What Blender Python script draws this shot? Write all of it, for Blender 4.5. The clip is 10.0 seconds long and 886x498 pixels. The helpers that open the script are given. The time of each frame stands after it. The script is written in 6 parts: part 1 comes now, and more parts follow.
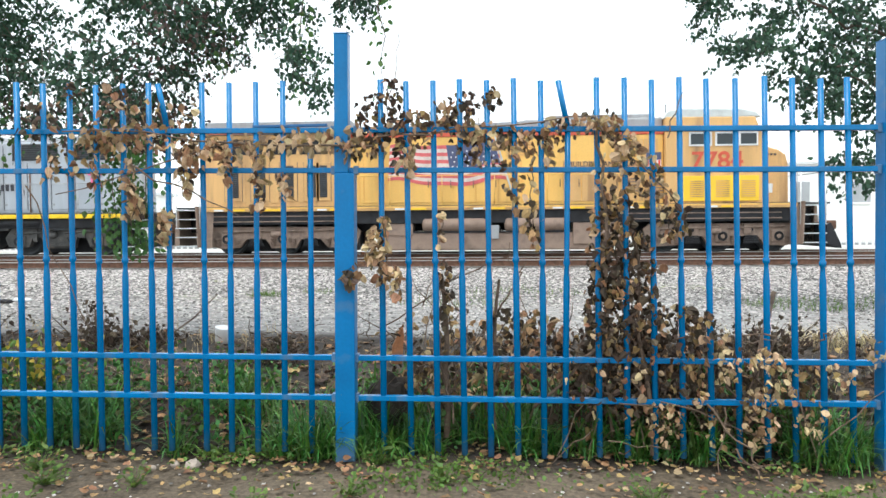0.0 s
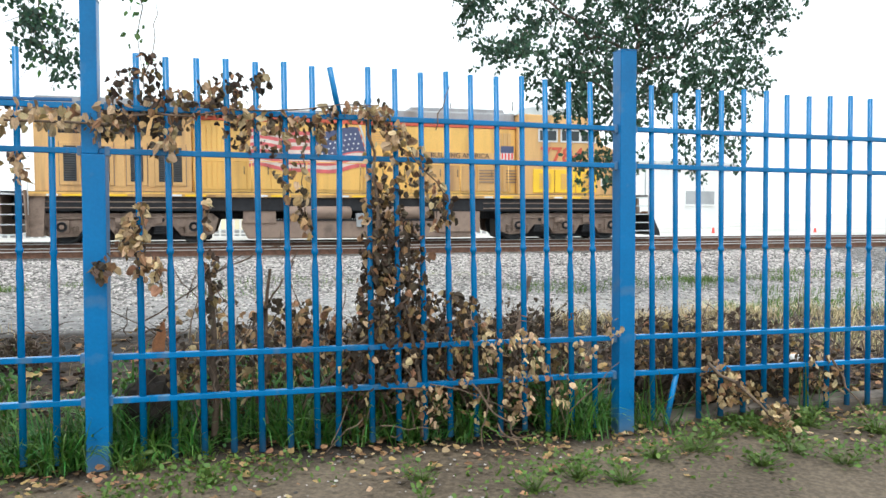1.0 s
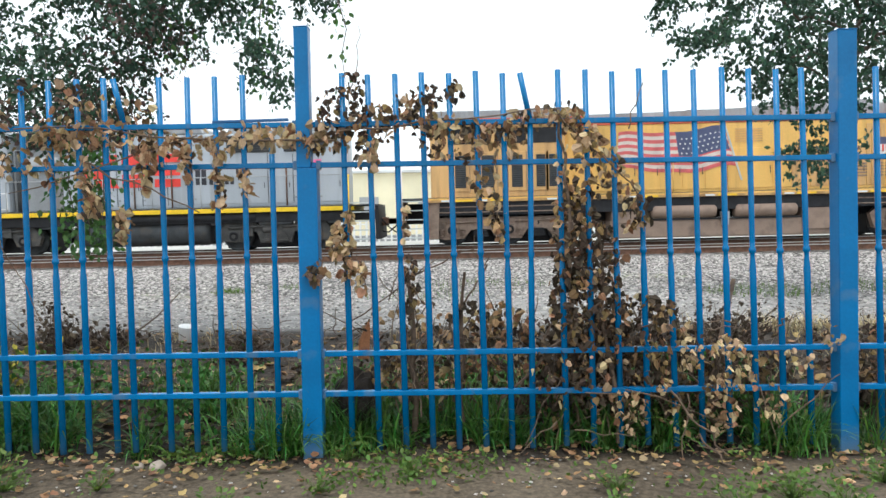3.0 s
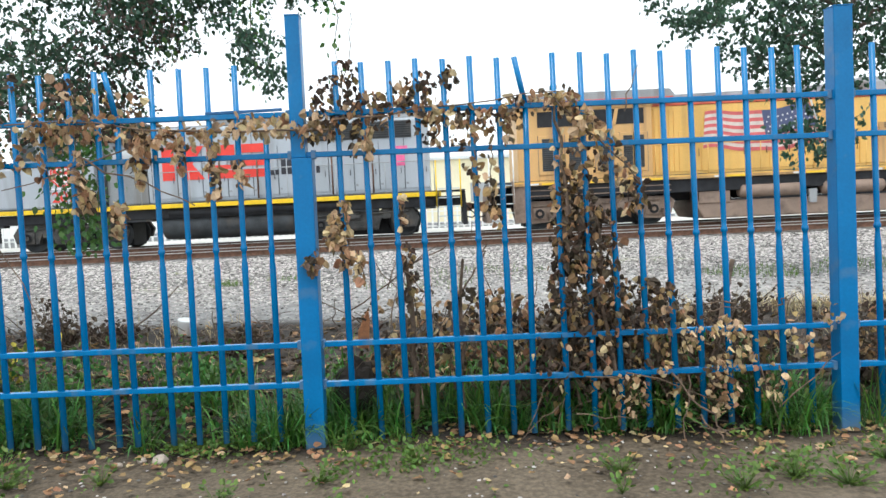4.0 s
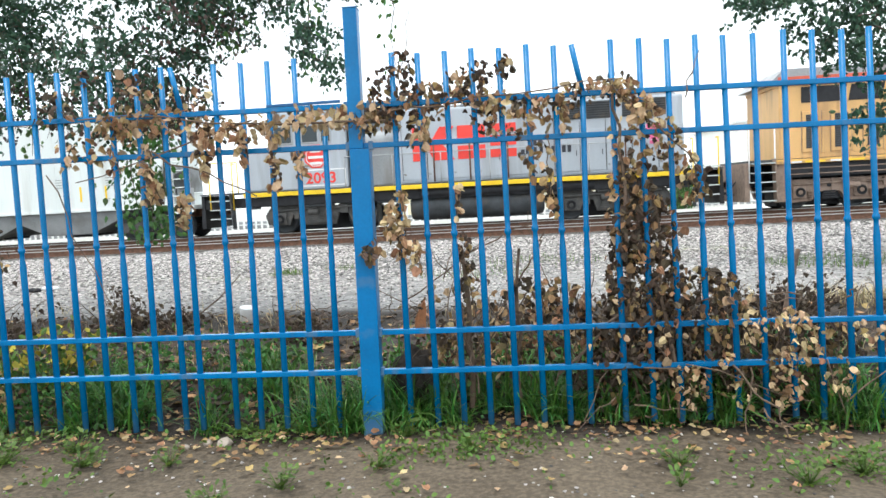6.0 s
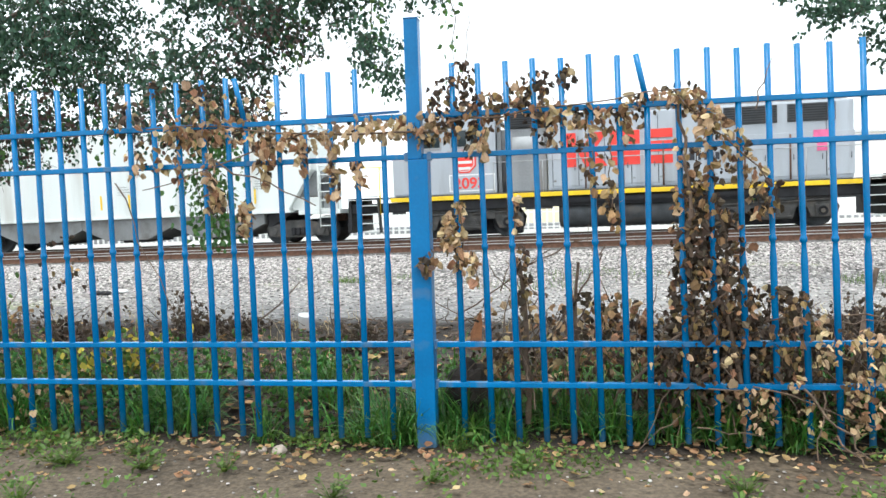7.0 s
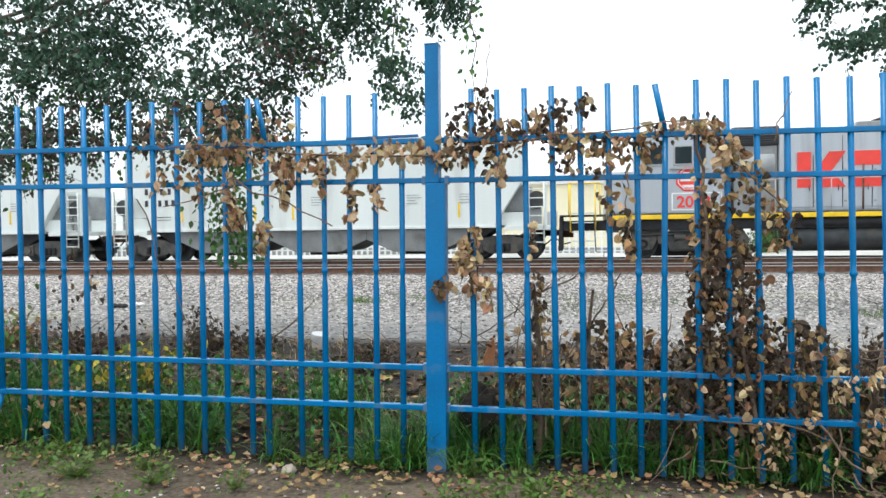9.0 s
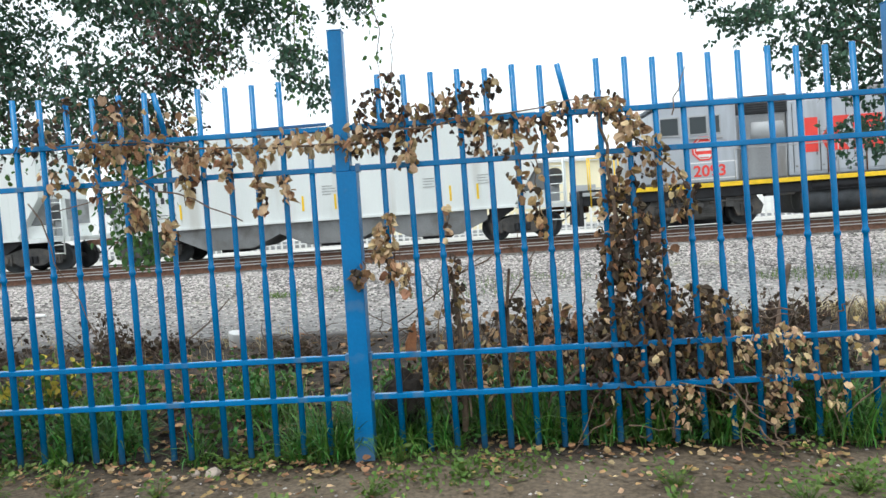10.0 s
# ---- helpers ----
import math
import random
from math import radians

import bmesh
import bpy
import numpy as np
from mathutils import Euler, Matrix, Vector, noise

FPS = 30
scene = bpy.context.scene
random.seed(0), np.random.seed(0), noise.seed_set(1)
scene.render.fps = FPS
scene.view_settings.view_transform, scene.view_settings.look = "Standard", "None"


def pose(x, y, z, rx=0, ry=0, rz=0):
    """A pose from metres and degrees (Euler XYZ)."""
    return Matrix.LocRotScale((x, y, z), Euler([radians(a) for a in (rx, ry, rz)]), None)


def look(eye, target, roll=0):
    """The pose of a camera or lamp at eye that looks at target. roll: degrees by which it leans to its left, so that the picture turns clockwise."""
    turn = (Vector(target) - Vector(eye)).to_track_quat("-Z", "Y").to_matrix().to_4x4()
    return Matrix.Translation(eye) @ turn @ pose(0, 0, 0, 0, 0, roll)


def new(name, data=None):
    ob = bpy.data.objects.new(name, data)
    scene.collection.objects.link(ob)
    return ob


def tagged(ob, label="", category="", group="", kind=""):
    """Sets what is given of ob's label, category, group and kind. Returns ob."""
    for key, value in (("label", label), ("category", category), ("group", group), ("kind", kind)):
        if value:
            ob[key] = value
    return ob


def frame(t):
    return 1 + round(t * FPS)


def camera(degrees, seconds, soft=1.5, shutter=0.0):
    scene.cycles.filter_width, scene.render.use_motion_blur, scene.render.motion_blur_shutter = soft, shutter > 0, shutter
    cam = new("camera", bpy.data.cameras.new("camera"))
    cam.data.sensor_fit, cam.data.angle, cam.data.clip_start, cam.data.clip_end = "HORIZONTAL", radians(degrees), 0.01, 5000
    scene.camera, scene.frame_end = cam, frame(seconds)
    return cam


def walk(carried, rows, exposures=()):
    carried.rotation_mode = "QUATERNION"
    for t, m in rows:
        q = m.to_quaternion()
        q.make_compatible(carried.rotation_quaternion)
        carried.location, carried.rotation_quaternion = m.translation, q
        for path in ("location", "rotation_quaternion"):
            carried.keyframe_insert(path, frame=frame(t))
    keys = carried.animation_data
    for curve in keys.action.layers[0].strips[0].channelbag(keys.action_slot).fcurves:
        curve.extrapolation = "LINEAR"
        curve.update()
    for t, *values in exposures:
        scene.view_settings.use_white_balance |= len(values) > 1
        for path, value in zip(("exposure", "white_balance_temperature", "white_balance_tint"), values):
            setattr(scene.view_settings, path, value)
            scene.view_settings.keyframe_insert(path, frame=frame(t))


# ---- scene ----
cam = camera(62.6, 10.0, soft=1.5)
EYE_ROWS = [
    (0.0, pose(0.787, -4.053, 1.358, 87.70, -0.04, 2.86)),
    (0.5, pose(0.804, -4.047, 1.351, 87.11, 0.25, -7.69)),
    (1.0, pose(0.802, -4.028, 1.356, 86.91, -0.59, -14.71)),
    (1.5, pose(0.805, -4.045, 1.355, 88.36, -1.04, -11.91)),
    (2.0, pose(0.793, -4.064, 1.349, 88.98, -0.96, -3.43)),
    (2.5, pose(0.791, -4.061, 1.351, 87.63, 0.45, 0.69)),
    (2.7, pose(0.796, -4.056, 1.360, 87.53, 0.78, 0.99)),
    (3.8, pose(0.789, -4.037, 1.361, 85.70, 1.06, -3.37)),
    (4.0, pose(0.796, -4.034, 1.355, 86.19, 2.19, -0.06)),
    (4.5, pose(0.784, -4.053, 1.354, 82.98, 1.82, 8.24)),
    (5.0, pose(0.785, -4.053, 1.360, 87.63, 2.47, 8.68)),
    (5.5, pose(0.784, -4.049, 1.359, 84.86, 2.65, 4.82)),
    (5.7, pose(0.786, -4.053, 1.359, 85.49, 2.49, 4.22)),
    (6.8, pose(0.793, -4.011, 1.358, 85.55, 2.14, 5.48)),
    (7.0, pose(0.792, -4.000, 1.366, 86.47, 1.82, 8.90)),
    (7.5, pose(0.789, -3.999, 1.363, 86.98, 1.68, 14.52)),
    (8.0, pose(0.786, -4.000, 1.372, 88.46, 1.83, 13.47)),
    (8.5, pose(0.794, -4.016, 1.384, 89.00, 0.94, 11.14)),
    (9.0, pose(0.794, -4.013, 1.381, 88.15, 0.33, 10.16)),
    (9.5, pose(0.800, -4.006, 1.377, 86.90, 1.88, 4.66)),
    (10.0, pose(0.797, -4.008, 1.372, 86.95, 3.51, 3.46)),
]
GAIN = [(0.0, 1.01), (0.5, 1.06), (1.0, 0.91), (1.5, 0.79), (2.0, 0.72), (2.5, 0.66), (4.0, 0.91), (4.5, 1.0), (5.0, 1.22), (5.5, 1.07), (7.0, 1.12), (7.5, 1.15), (8.0, 1.08), (8.5, 0.84), (9.0, 0.80), (9.5, 0.76), (10.0, 0.76)]
walk(cam, EYE_ROWS, exposures=[(t, g, 6250, 5) for t, g in GAIN])

# ---- world and light: bright overcast day ----
world = bpy.data.worlds.new("overcast_sky")
scene.world = world
world.use_nodes = True
wn, wl = world.node_tree.nodes, world.node_tree.links
wn.clear()
w_sky = wn.new("ShaderNodeTexSky")
w_sky.sky_type, w_sky.sun_disc = "NISHITA", False
w_sky.sun_elevation, w_sky.sun_rotation = radians(74), radians(214)
w_sky.air_density, w_sky.dust_density = 1.0, 4.0
w_cloud = wn.new("ShaderNodeMix")
w_cloud.data_type = "RGBA"
w_cloud.inputs[0].default_value = 0.8
w_cloud.inputs[7].default_value = (9.2, 9.5, 9.8, 1)
w_bg = wn.new("ShaderNodeBackground")
w_bg.inputs[1].default_value = 0.11
w_out = wn.new("ShaderNodeOutputWorld")
wl.new(w_sky.outputs[0], w_cloud.inputs[6])
wl.new(w_cloud.outputs[2], w_bg.inputs[0])
wl.new(w_bg.outputs[0], w_out.inputs[0])

sun = new("sun", bpy.data.lights.new("sun", "SUN"))
sun.data.energy, sun.data.angle, sun.data.color = 1.0, radians(25), (1, 0.97, 0.92)
sun.matrix_world = look((-6, -9, 40), (0, 0, 0))


# ---- materials ----
def material(name, base, rough=0.6, metal=0.0, var=0.12, scale=6.0, bump=0.1, fine=60.0, dirt=None, dirt_amount=0.0,
             dirt_scale=1.5, random_tint=0.0, island=False, streak=False, translucent=0.0, foot=None):
    """A surface with broad and fine variation, optional dirt patches, streaks running down, and piece-to-piece tint."""
    m = bpy.data.materials.new(name)
    m.use_nodes = True
    n, l = m.node_tree.nodes, m.node_tree.links
    b = n["Principled BSDF"]
    b.inputs["Roughness"].default_value, b.inputs["Metallic"].default_value = rough, metal
    tc = n.new("ShaderNodeTexCoord")
    mp = n.new("ShaderNodeMapping")
    mp.inputs["Scale"].default_value = (1, 1, 0.12) if streak else (1, 1, 1)
    l.new(tc.outputs["Object"], mp.inputs["Vector"])
    n1 = n.new("ShaderNodeTexNoise")
    n1.inputs["Scale"].default_value, n1.inputs["Detail"].default_value = scale, 5
    l.new(mp.outputs[0], n1.inputs["Vector"])
    n2 = n.new("ShaderNodeTexNoise")
    n2.inputs["Scale"].default_value, n2.inputs["Detail"].default_value = fine, 3
    l.new(tc.outputs["Object"], n2.inputs["Vector"])
    add = n.new("ShaderNodeMath")
    add.operation = "MULTIPLY_ADD"
    add.inputs[1].default_value = 0.4
    l.new(n2.outputs[0], add.inputs[0])
    l.new(n1.outputs[0], add.inputs[2])
    ramp = n.new("ShaderNodeMapRange")
    ramp.inputs[1].default_value, ramp.inputs[2].default_value = 0.45, 0.95
    ramp.inputs[3].default_value, ramp.inputs[4].default_value = 1 - 1.6 * var, 1 + 1.6 * var
    l.new(add.outputs[0], ramp.inputs[0])
    mul = n.new("ShaderNodeVectorMath")
    mul.operation = "SCALE"
    mul.inputs[0].default_value = base[:3]
    l.new(ramp.outputs[0], mul.inputs["Scale"])
    colour = mul.outputs[0]
    if random_tint:
        src = n.new("ShaderNodeNewGeometry").outputs["Random Per Island"] if island else n.new("ShaderNodeObjectInfo").outputs["Random"]
        hs = n.new("ShaderNodeHueSaturation")
        r = n.new("ShaderNodeMapRange")
        r.inputs[3].default_value, r.inputs[4].default_value = 1 - random_tint, 1 + random_tint
        l.new(src, r.inputs[0])
        l.new(r.outputs[0], hs.inputs["Value"])
        w = n.new("ShaderNodeTexWhiteNoise")
        w.noise_dimensions = "1D"
        l.new(src, w.inputs["W"])
        r2 = n.new("ShaderNodeMapRange")
        r2.inputs[3].default_value, r2.inputs[4].default_value = 0.5 - 0.06 * random_tint, 0.5 + 0.06 * random_tint
        l.new(w.outputs["Value"], r2.inputs[0])
        l.new(r2.outputs[0], hs.inputs["Hue"])
        l.new(colour, hs.inputs["Color"])
        colour = hs.outputs[0]
    if dirt:
        n3 = n.new("ShaderNodeTexNoise")
        n3.inputs["Scale"].default_value, n3.inputs["Detail"].default_value = dirt_scale, 6
        l.new(mp.outputs[0], n3.inputs["Vector"])
        rr = n.new("ShaderNodeMapRange")
        rr.inputs[1].default_value, rr.inputs[2].default_value = 0.62 - 0.35 * dirt_amount, 0.78 - 0.2 * dirt_amount
        rr.inputs[4].default_value = 0.85
        l.new(n3.outputs[0], rr.inputs[0])
        mx = n.new("ShaderNodeMix")
        mx.data_type = "RGBA"
        mx.inputs[7].default_value = (*dirt[:3], 1)
        l.new(rr.outputs[0], mx.inputs[0])
        l.new(colour, mx.inputs[6])
        colour = mx.outputs[2]
    if foot:
        # dust and chalked paint, patchy, over the lowest hand's width
        sp = n.new("ShaderNodeSeparateXYZ")
        l.new(tc.outputs["Object"], sp.inputs[0])
        up = n.new("ShaderNodeMath")
        up.operation = "MULTIPLY_ADD"
        up.inputs[1].default_value = -0.22
        l.new(n1.outputs[0], up.inputs[0])
        l.new(sp.outputs["Z"], up.inputs[2])
        fr = n.new("ShaderNodeMapRange")
        fr.inputs[1].default_value, fr.inputs[2].default_value = -0.14, 0.06
        fr.inputs[3].default_value, fr.inputs[4].default_value = 0.6, 0.0
        l.new(up.outputs[0], fr.inputs[0])
        fm = n.new("ShaderNodeMix")
        fm.data_type = "RGBA"
        fm.inputs[7].default_value = (*foot, 1)
        l.new(fr.outputs[0], fm.inputs[0])
        l.new(colour, fm.inputs[6])
        colour = fm.outputs[2]
    l.new(colour, b.inputs["Base Color"])
    if bump:
        bp = n.new("ShaderNodeBump")
        bp.inputs["Strength"].default_value, bp.inputs["Distance"].default_value = bump, 0.01
        l.new(add.outputs[0], bp.inputs["Height"])
        l.new(bp.outputs[0], b.inputs["Normal"])
    if translucent:
        tr = n.new("ShaderNodeBsdfTranslucent")
        l.new(colour, tr.inputs[0])
        ms = n.new("ShaderNodeMixShader")
        ms.inputs[0].default_value = translucent
        l.new(b.outputs[0], ms.inputs[1])
        l.new(tr.outputs[0], ms.inputs[2])
        l.new(ms.outputs[0], n["Material Output"].inputs[0])
    return m


BLUE = material("blue_enamel_paint", (0.002, 0.150, 0.375), 0.24, 0, 0.14, 4, 0.06, 90, (0.10, 0.16, 0.22), 0.12, 9, streak=True, foot=(0.10, 0.22, 0.34))
BLUE_POST = material("blue_post_paint", (0.002, 0.152, 0.385), 0.34, 0, 0.12, 3, 0.08, 60, (0.16, 0.22, 0.27), 0.12, 4, foot=(0.16, 0.20, 0.23))
for paint in (BLUE, BLUE_POST):
    paint.node_tree.nodes["Principled BSDF"].inputs["Specular IOR Level"].default_value = 0.32
BLUE_DARK = material("dark_blue_paint", (0.012, 0.10, 0.26), 0.5, 0, 0.2, 5)
AMBER_YELLOW = material("faded_yellow_loco_paint", (0.80, 0.475, 0.125), 0.45, 0, 0.12, 1.2, 0.03, 30, (0.42, 0.22, 0.07), 0.22, 1.6, streak=True)
AMBER_ORANGE = material("sooty_orange_loco_paint", (0.65, 0.385, 0.15), 0.5, 0, 0.15, 1.2, 0.03, 30, (0.24, 0.13, 0.07), 0.30, 1.8, streak=True)
AMBER_BRIGHT = material("fresh_yellow_paint", (0.92, 0.58, 0.03), 0.4, 0, 0.05, 2, 0.02)
AMBER_RED = material("faded_red_stripe", (0.60, 0.10, 0.05), 0.5, 0, 0.15, 3)
AMBER_GREY = material("weathered_grey_roof_paint", (0.33, 0.33, 0.34), 0.6, 0, 0.18, 1.4, 0.05, 30, (0.2, 0.17, 0.15), 0.3, 2, streak=True)
PALE_GREY = material("pale_grey_panel", (0.55, 0.58, 0.57), 0.5, 0, 0.1, 2)
TRUCK_BROWN = material("dusty_brown_running_gear", (0.31, 0.225, 0.175), 0.85, 0, 0.25, 3, 0.2, 40, (0.10, 0.075, 0.06), 0.32, 3)
TANK_BROWN = material("dusty_brown_tank", (0.33, 0.235, 0.18), 0.75, 0, 0.15, 2, 0.05, 40, (0.14, 0.10, 0.08), 0.3, 2)
BLACK = material("sooty_black_metal", (0.022, 0.022, 0.025), 0.7, 0.2, 0.3, 4)
DARK_GREY = material("dark_grey_metal", (0.06, 0.065, 0.07), 0.65, 0.1, 0.25, 3, 0.1, 40, (0.10, 0.085, 0.07), 0.25, 2)
GEAR_GREY = material("grimy_grey_cast_steel", (0.085, 0.082, 0.078), 0.75, 0.1, 0.3, 3, 0.2, 40, (0.15, 0.12, 0.095), 0.3, 3)
SILVER_GREY = material("silver_grey_loco_paint", (0.43, 0.46, 0.50), 0.45, 0.05, 0.08, 1.2, 0.03, 30, (0.26, 0.26, 0.27), 0.2, 1.6, streak=True)
SILVER_GREY2 = material("dull_grey_loco_paint", (0.30, 0.31, 0.32), 0.55, 0, 0.14, 1.4, 0.05, 30, (0.18, 0.16, 0.14), 0.3, 2, streak=True)
SILVER_RED = material("bright_red_lettering_paint", (0.80, 0.055, 0.04), 0.45, 0, 0.08, 2)
STRIPE_YELLOW = material("yellow_stripe_paint", (0.88, 0.58, 0.015), 0.5, 0, 0.1, 4)
WHITE = material("white_paint", (0.78, 0.78, 0.77), 0.5, 0, 0.06, 3)
PINK = material("faded_pink_paint", (0.75, 0.14, 0.30), 0.5, 0, 0.15, 4)
FLAG_RED = material("faded_flag_red", (0.60, 0.12, 0.12), 0.5, 0, 0.15, 4)
FLAG_WHITE = material("dull_flag_white", (0.66, 0.56, 0.50), 0.5, 0, 0.12, 4)
NAVY = material("navy_blue_paint", (0.07, 0.085, 0.17), 0.5, 0, 0.1, 4)
HOP_WHITE = material("pale_grey_hopper_paint", (0.72, 0.75, 0.73), 0.55, 0, 0.06, 0.8, 0.03, 25, (0.47, 0.46, 0.42), 0.18, 1.2, streak=True)
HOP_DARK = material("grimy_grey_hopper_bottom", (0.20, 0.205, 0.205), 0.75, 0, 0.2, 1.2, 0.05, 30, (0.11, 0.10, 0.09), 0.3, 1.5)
# hopper paint darkened to hold the shade of the recessed end
SLOPE = material("shaded_grey_slope_sheet", (0.25, 0.26, 0.265), 0.7, 0, 0.2, 1.5, 0.05, 30, (0.12, 0.115, 0.11), 0.3, 1.6)
HOP_GREY = material("mid_grey_steel", (0.38, 0.39, 0.40), 0.6, 0.1, 0.15, 2, 0.05)
STEEL = material("polished_rail_top", (0.55, 0.53, 0.51), 0.28, 0.9, 0.1, 5, 0.02)
RUST = material("rusty_rail_web", (0.16, 0.085, 0.055), 0.85, 0.1, 0.25, 8, 0.2, 60)
TIE = material("weathered_dark_sleeper", (0.085, 0.075, 0.066), 0.9, 0, 0.2, 4, 0.2, 50)
TEXT_RED = material("dull_red_number_paint", (0.62, 0.10, 0.05), 0.5, 0, 0.12, 5)
TEXT_DARK = material("dark_lettering_paint", (0.03, 0.03, 0.04), 0.5, 0, 0.1, 5)
POLE_DARK = material("dark_painted_steel", (0.05, 0.05, 0.055), 0.5, 0.2, 0.2, 6)
POLE_PALE = material("pale_grey_steel", (0.52, 0.54, 0.56), 0.5, 0.1, 0.12, 6)


def glass_material():
    m = bpy.data.materials.new("dark_cab_glass")
    m.use_nodes = True
    b = m.node_tree.nodes["Principled BSDF"]
    b.inputs["Base Color"].default_value = (0.02, 0.03, 0.035, 1)
    b.inputs["Roughness"].default_value = 0.06
    b.inputs["IOR"].default_value = 1.5
    return m


GLASS = glass_material()


# ---- mesh helpers ----
def b_box(bm, x0, x1, y0, y1, z0, z1, bevel=0.0):
    vs = [bm.verts.new((x, y, z)) for x in (x0, x1) for y in (y0, y1) for z in (z0, z1)]
    fs = [bm.faces.new([vs[i] for i in q]) for q in ((0, 1, 3, 2), (4, 6, 7, 5), (0, 4, 5, 1), (2, 3, 7, 6), (0, 2, 6, 4), (1, 5, 7, 3))]
    if bevel:
        es = list({e for f in fs for e in f.edges})
        bmesh.ops.bevel(bm, geom=es, offset=bevel, segments=2, affect="EDGES", profile=0.6)
    return bm


def box(x0, x1, y0, y1, z0, z1, bevel=0.0):
    return b_box(bmesh.new(), x0, x1, y0, y1, z0, z1, bevel)


def b_rod(bm, a, b, r0, r1=None, seg=8, caps=True):
    """A tapered rod from a to b."""
    a, b = Vector(a), Vector(b)
    r1 = r0 if r1 is None else r1
    q = (b - a).to_track_quat("Z", "Y")
    rings = []
    for p, r in ((a, r0), (b, r1)):
        rings.append([bm.verts.new(p + q @ Vector((r * math.cos(i * math.tau / seg), r * math.sin(i * math.tau / seg), 0))) for i in range(seg)])
    for i in range(seg):
        f = bm.faces.new((rings[0][i], rings[0][(i + 1) % seg], rings[1][(i + 1) % seg], rings[1][i]))
        f.smooth = True
    if caps:
        bm.faces.new(rings[0][::-1])
        bm.faces.new(rings[1])
    return bm


def rod(a, b, r0, r1=None, seg=8):
    return b_rod(bmesh.new(), a, b, r0, r1, seg)


def b_lathe(bm, profile, at=(0, 0, 0), axis="Z", seg=12):
    """Turns (radius, height) pairs about an axis through at."""
    rings = []
    for r, h in profile:
        ring = []
        for i in range(seg):
            c, s = r * math.cos(i * math.tau / seg), r * math.sin(i * math.tau / seg)
            v = {"Z": (c, s, h), "Y": (c, h, s), "X": (h, c, s)}[axis]
            ring.append(bm.verts.new(Vector(at) + Vector(v)))
        rings.append(ring)
    for a, b in zip(rings, rings[1:]):
        for i in range(seg):
            f = bm.faces.new((a[i], a[(i + 1) % seg], b[(i + 1) % seg], b[i]))
            f.smooth = True
    bm.faces.new(rings[0][::-1])
    bm.faces.new(rings[-1])
    return bm


def b_prism(bm, outline, y0, y1, bevel=0.0):
    """An outline of (x, z) pairs, drawn out from y0 to y1."""
    a = [bm.verts.new((x, y0, z)) for x, z in outline]
    b = [bm.verts.new((x, y1, z)) for x, z in outline]
    n = len(outline)
    fs = [bm.faces.new(a), bm.faces.new(b[::-1])]
    for i in range(n):
        fs.append(bm.faces.new((a[i], b[i], b[(i + 1) % n], a[(i + 1) % n])))
    if bevel:
        bmesh.ops.bevel(bm, geom=list({e for f in fs for e in f.edges}), offset=bevel, segments=2, affect="EDGES", profile=0.6)
    return bm


def prism(outline, y0, y1, bevel=0.0):
    return b_prism(bmesh.new(), outline, y0, y1, bevel)


def mesh_of(name, bm, mat):
    bmesh.ops.recalc_face_normals(bm, faces=bm.faces)
    me = bpy.data.meshes.new(name)
    bm.to_mesh(me)
    bm.free()
    me.materials.append(mat)
    return me


def part(name, bm, mat, parent, label="", at=None):
    ob = new(name, mesh_of(name, bm, mat))
    ob.parent = parent
    if at is not None:
        ob.matrix_basis = at
    if label:
        ob["label"] = label
    return ob


def share(name, me, parent, m):
    ob = new(name, me)
    ob.parent, ob.matrix_basis = parent, m
    return ob


def thing(name, label, category, group="", kind="", m=None):
    ob = new(name)
    ob.empty_display_size = 0.2
    if m is not None:
        ob.matrix_basis = m
    return tagged(ob, label, category, group, kind)


def solid(name, bm, mat, label, category, group="", kind=""):
    return tagged(new(name, mesh_of(name, bm, mat)), label, category, group, kind)


def lettering(name, text, size, mat, parent, m, squeeze=1.0, bold=0.0):
    cu = bpy.data.curves.new(name, "FONT")
    cu.body, cu.size, cu.extrude, cu.offset = text, size, 0.004, bold
    tmp = bpy.data.objects.new(name, cu)
    scene.collection.objects.link(tmp)
    bpy.context.view_layer.update()
    me = bpy.data.meshes.new_from_object(tmp.evaluated_get(bpy.context.evaluated_depsgraph_get()))
    bpy.data.objects.remove(tmp)
    me.transform(Matrix.Diagonal((squeeze, 1, 1, 1)))
    me.materials.clear()
    me.materials.append(mat)
    ob = new(name, me)
    ob.parent, ob.matrix_basis = parent, m
    return ob


# ---- ground ----
GRADE = 0.00874          # the line climbs gently to the right
RAIL_Z = 0.22            # top of rail at x = 0
TRACK_FAR, TRACK_NEAR = 21.6, 17.3


def ground_z(x, y):
    """Height of the ground: flat path, low bank behind the fence, ballast shoulder, then level."""
    if y < 0.1:
        return 0.012 * math.sin(x * 1.7 + y)
    bank = 0.13 * min(1, max(0, (y - 0.1) / 0.9)) ** 0.8
    if y > 3.4:
        bank += (GRADE * x * min(1, (y - 3.4) / 10) - 0.10 * min(1, (y - 3.4) / 11)) if abs(x) < 70 else (GRADE * math.copysign(70, x) * min(1, (y - 3.4) / 10) - 0.10 * min(1, (y - 3.4) / 11))
    return bank


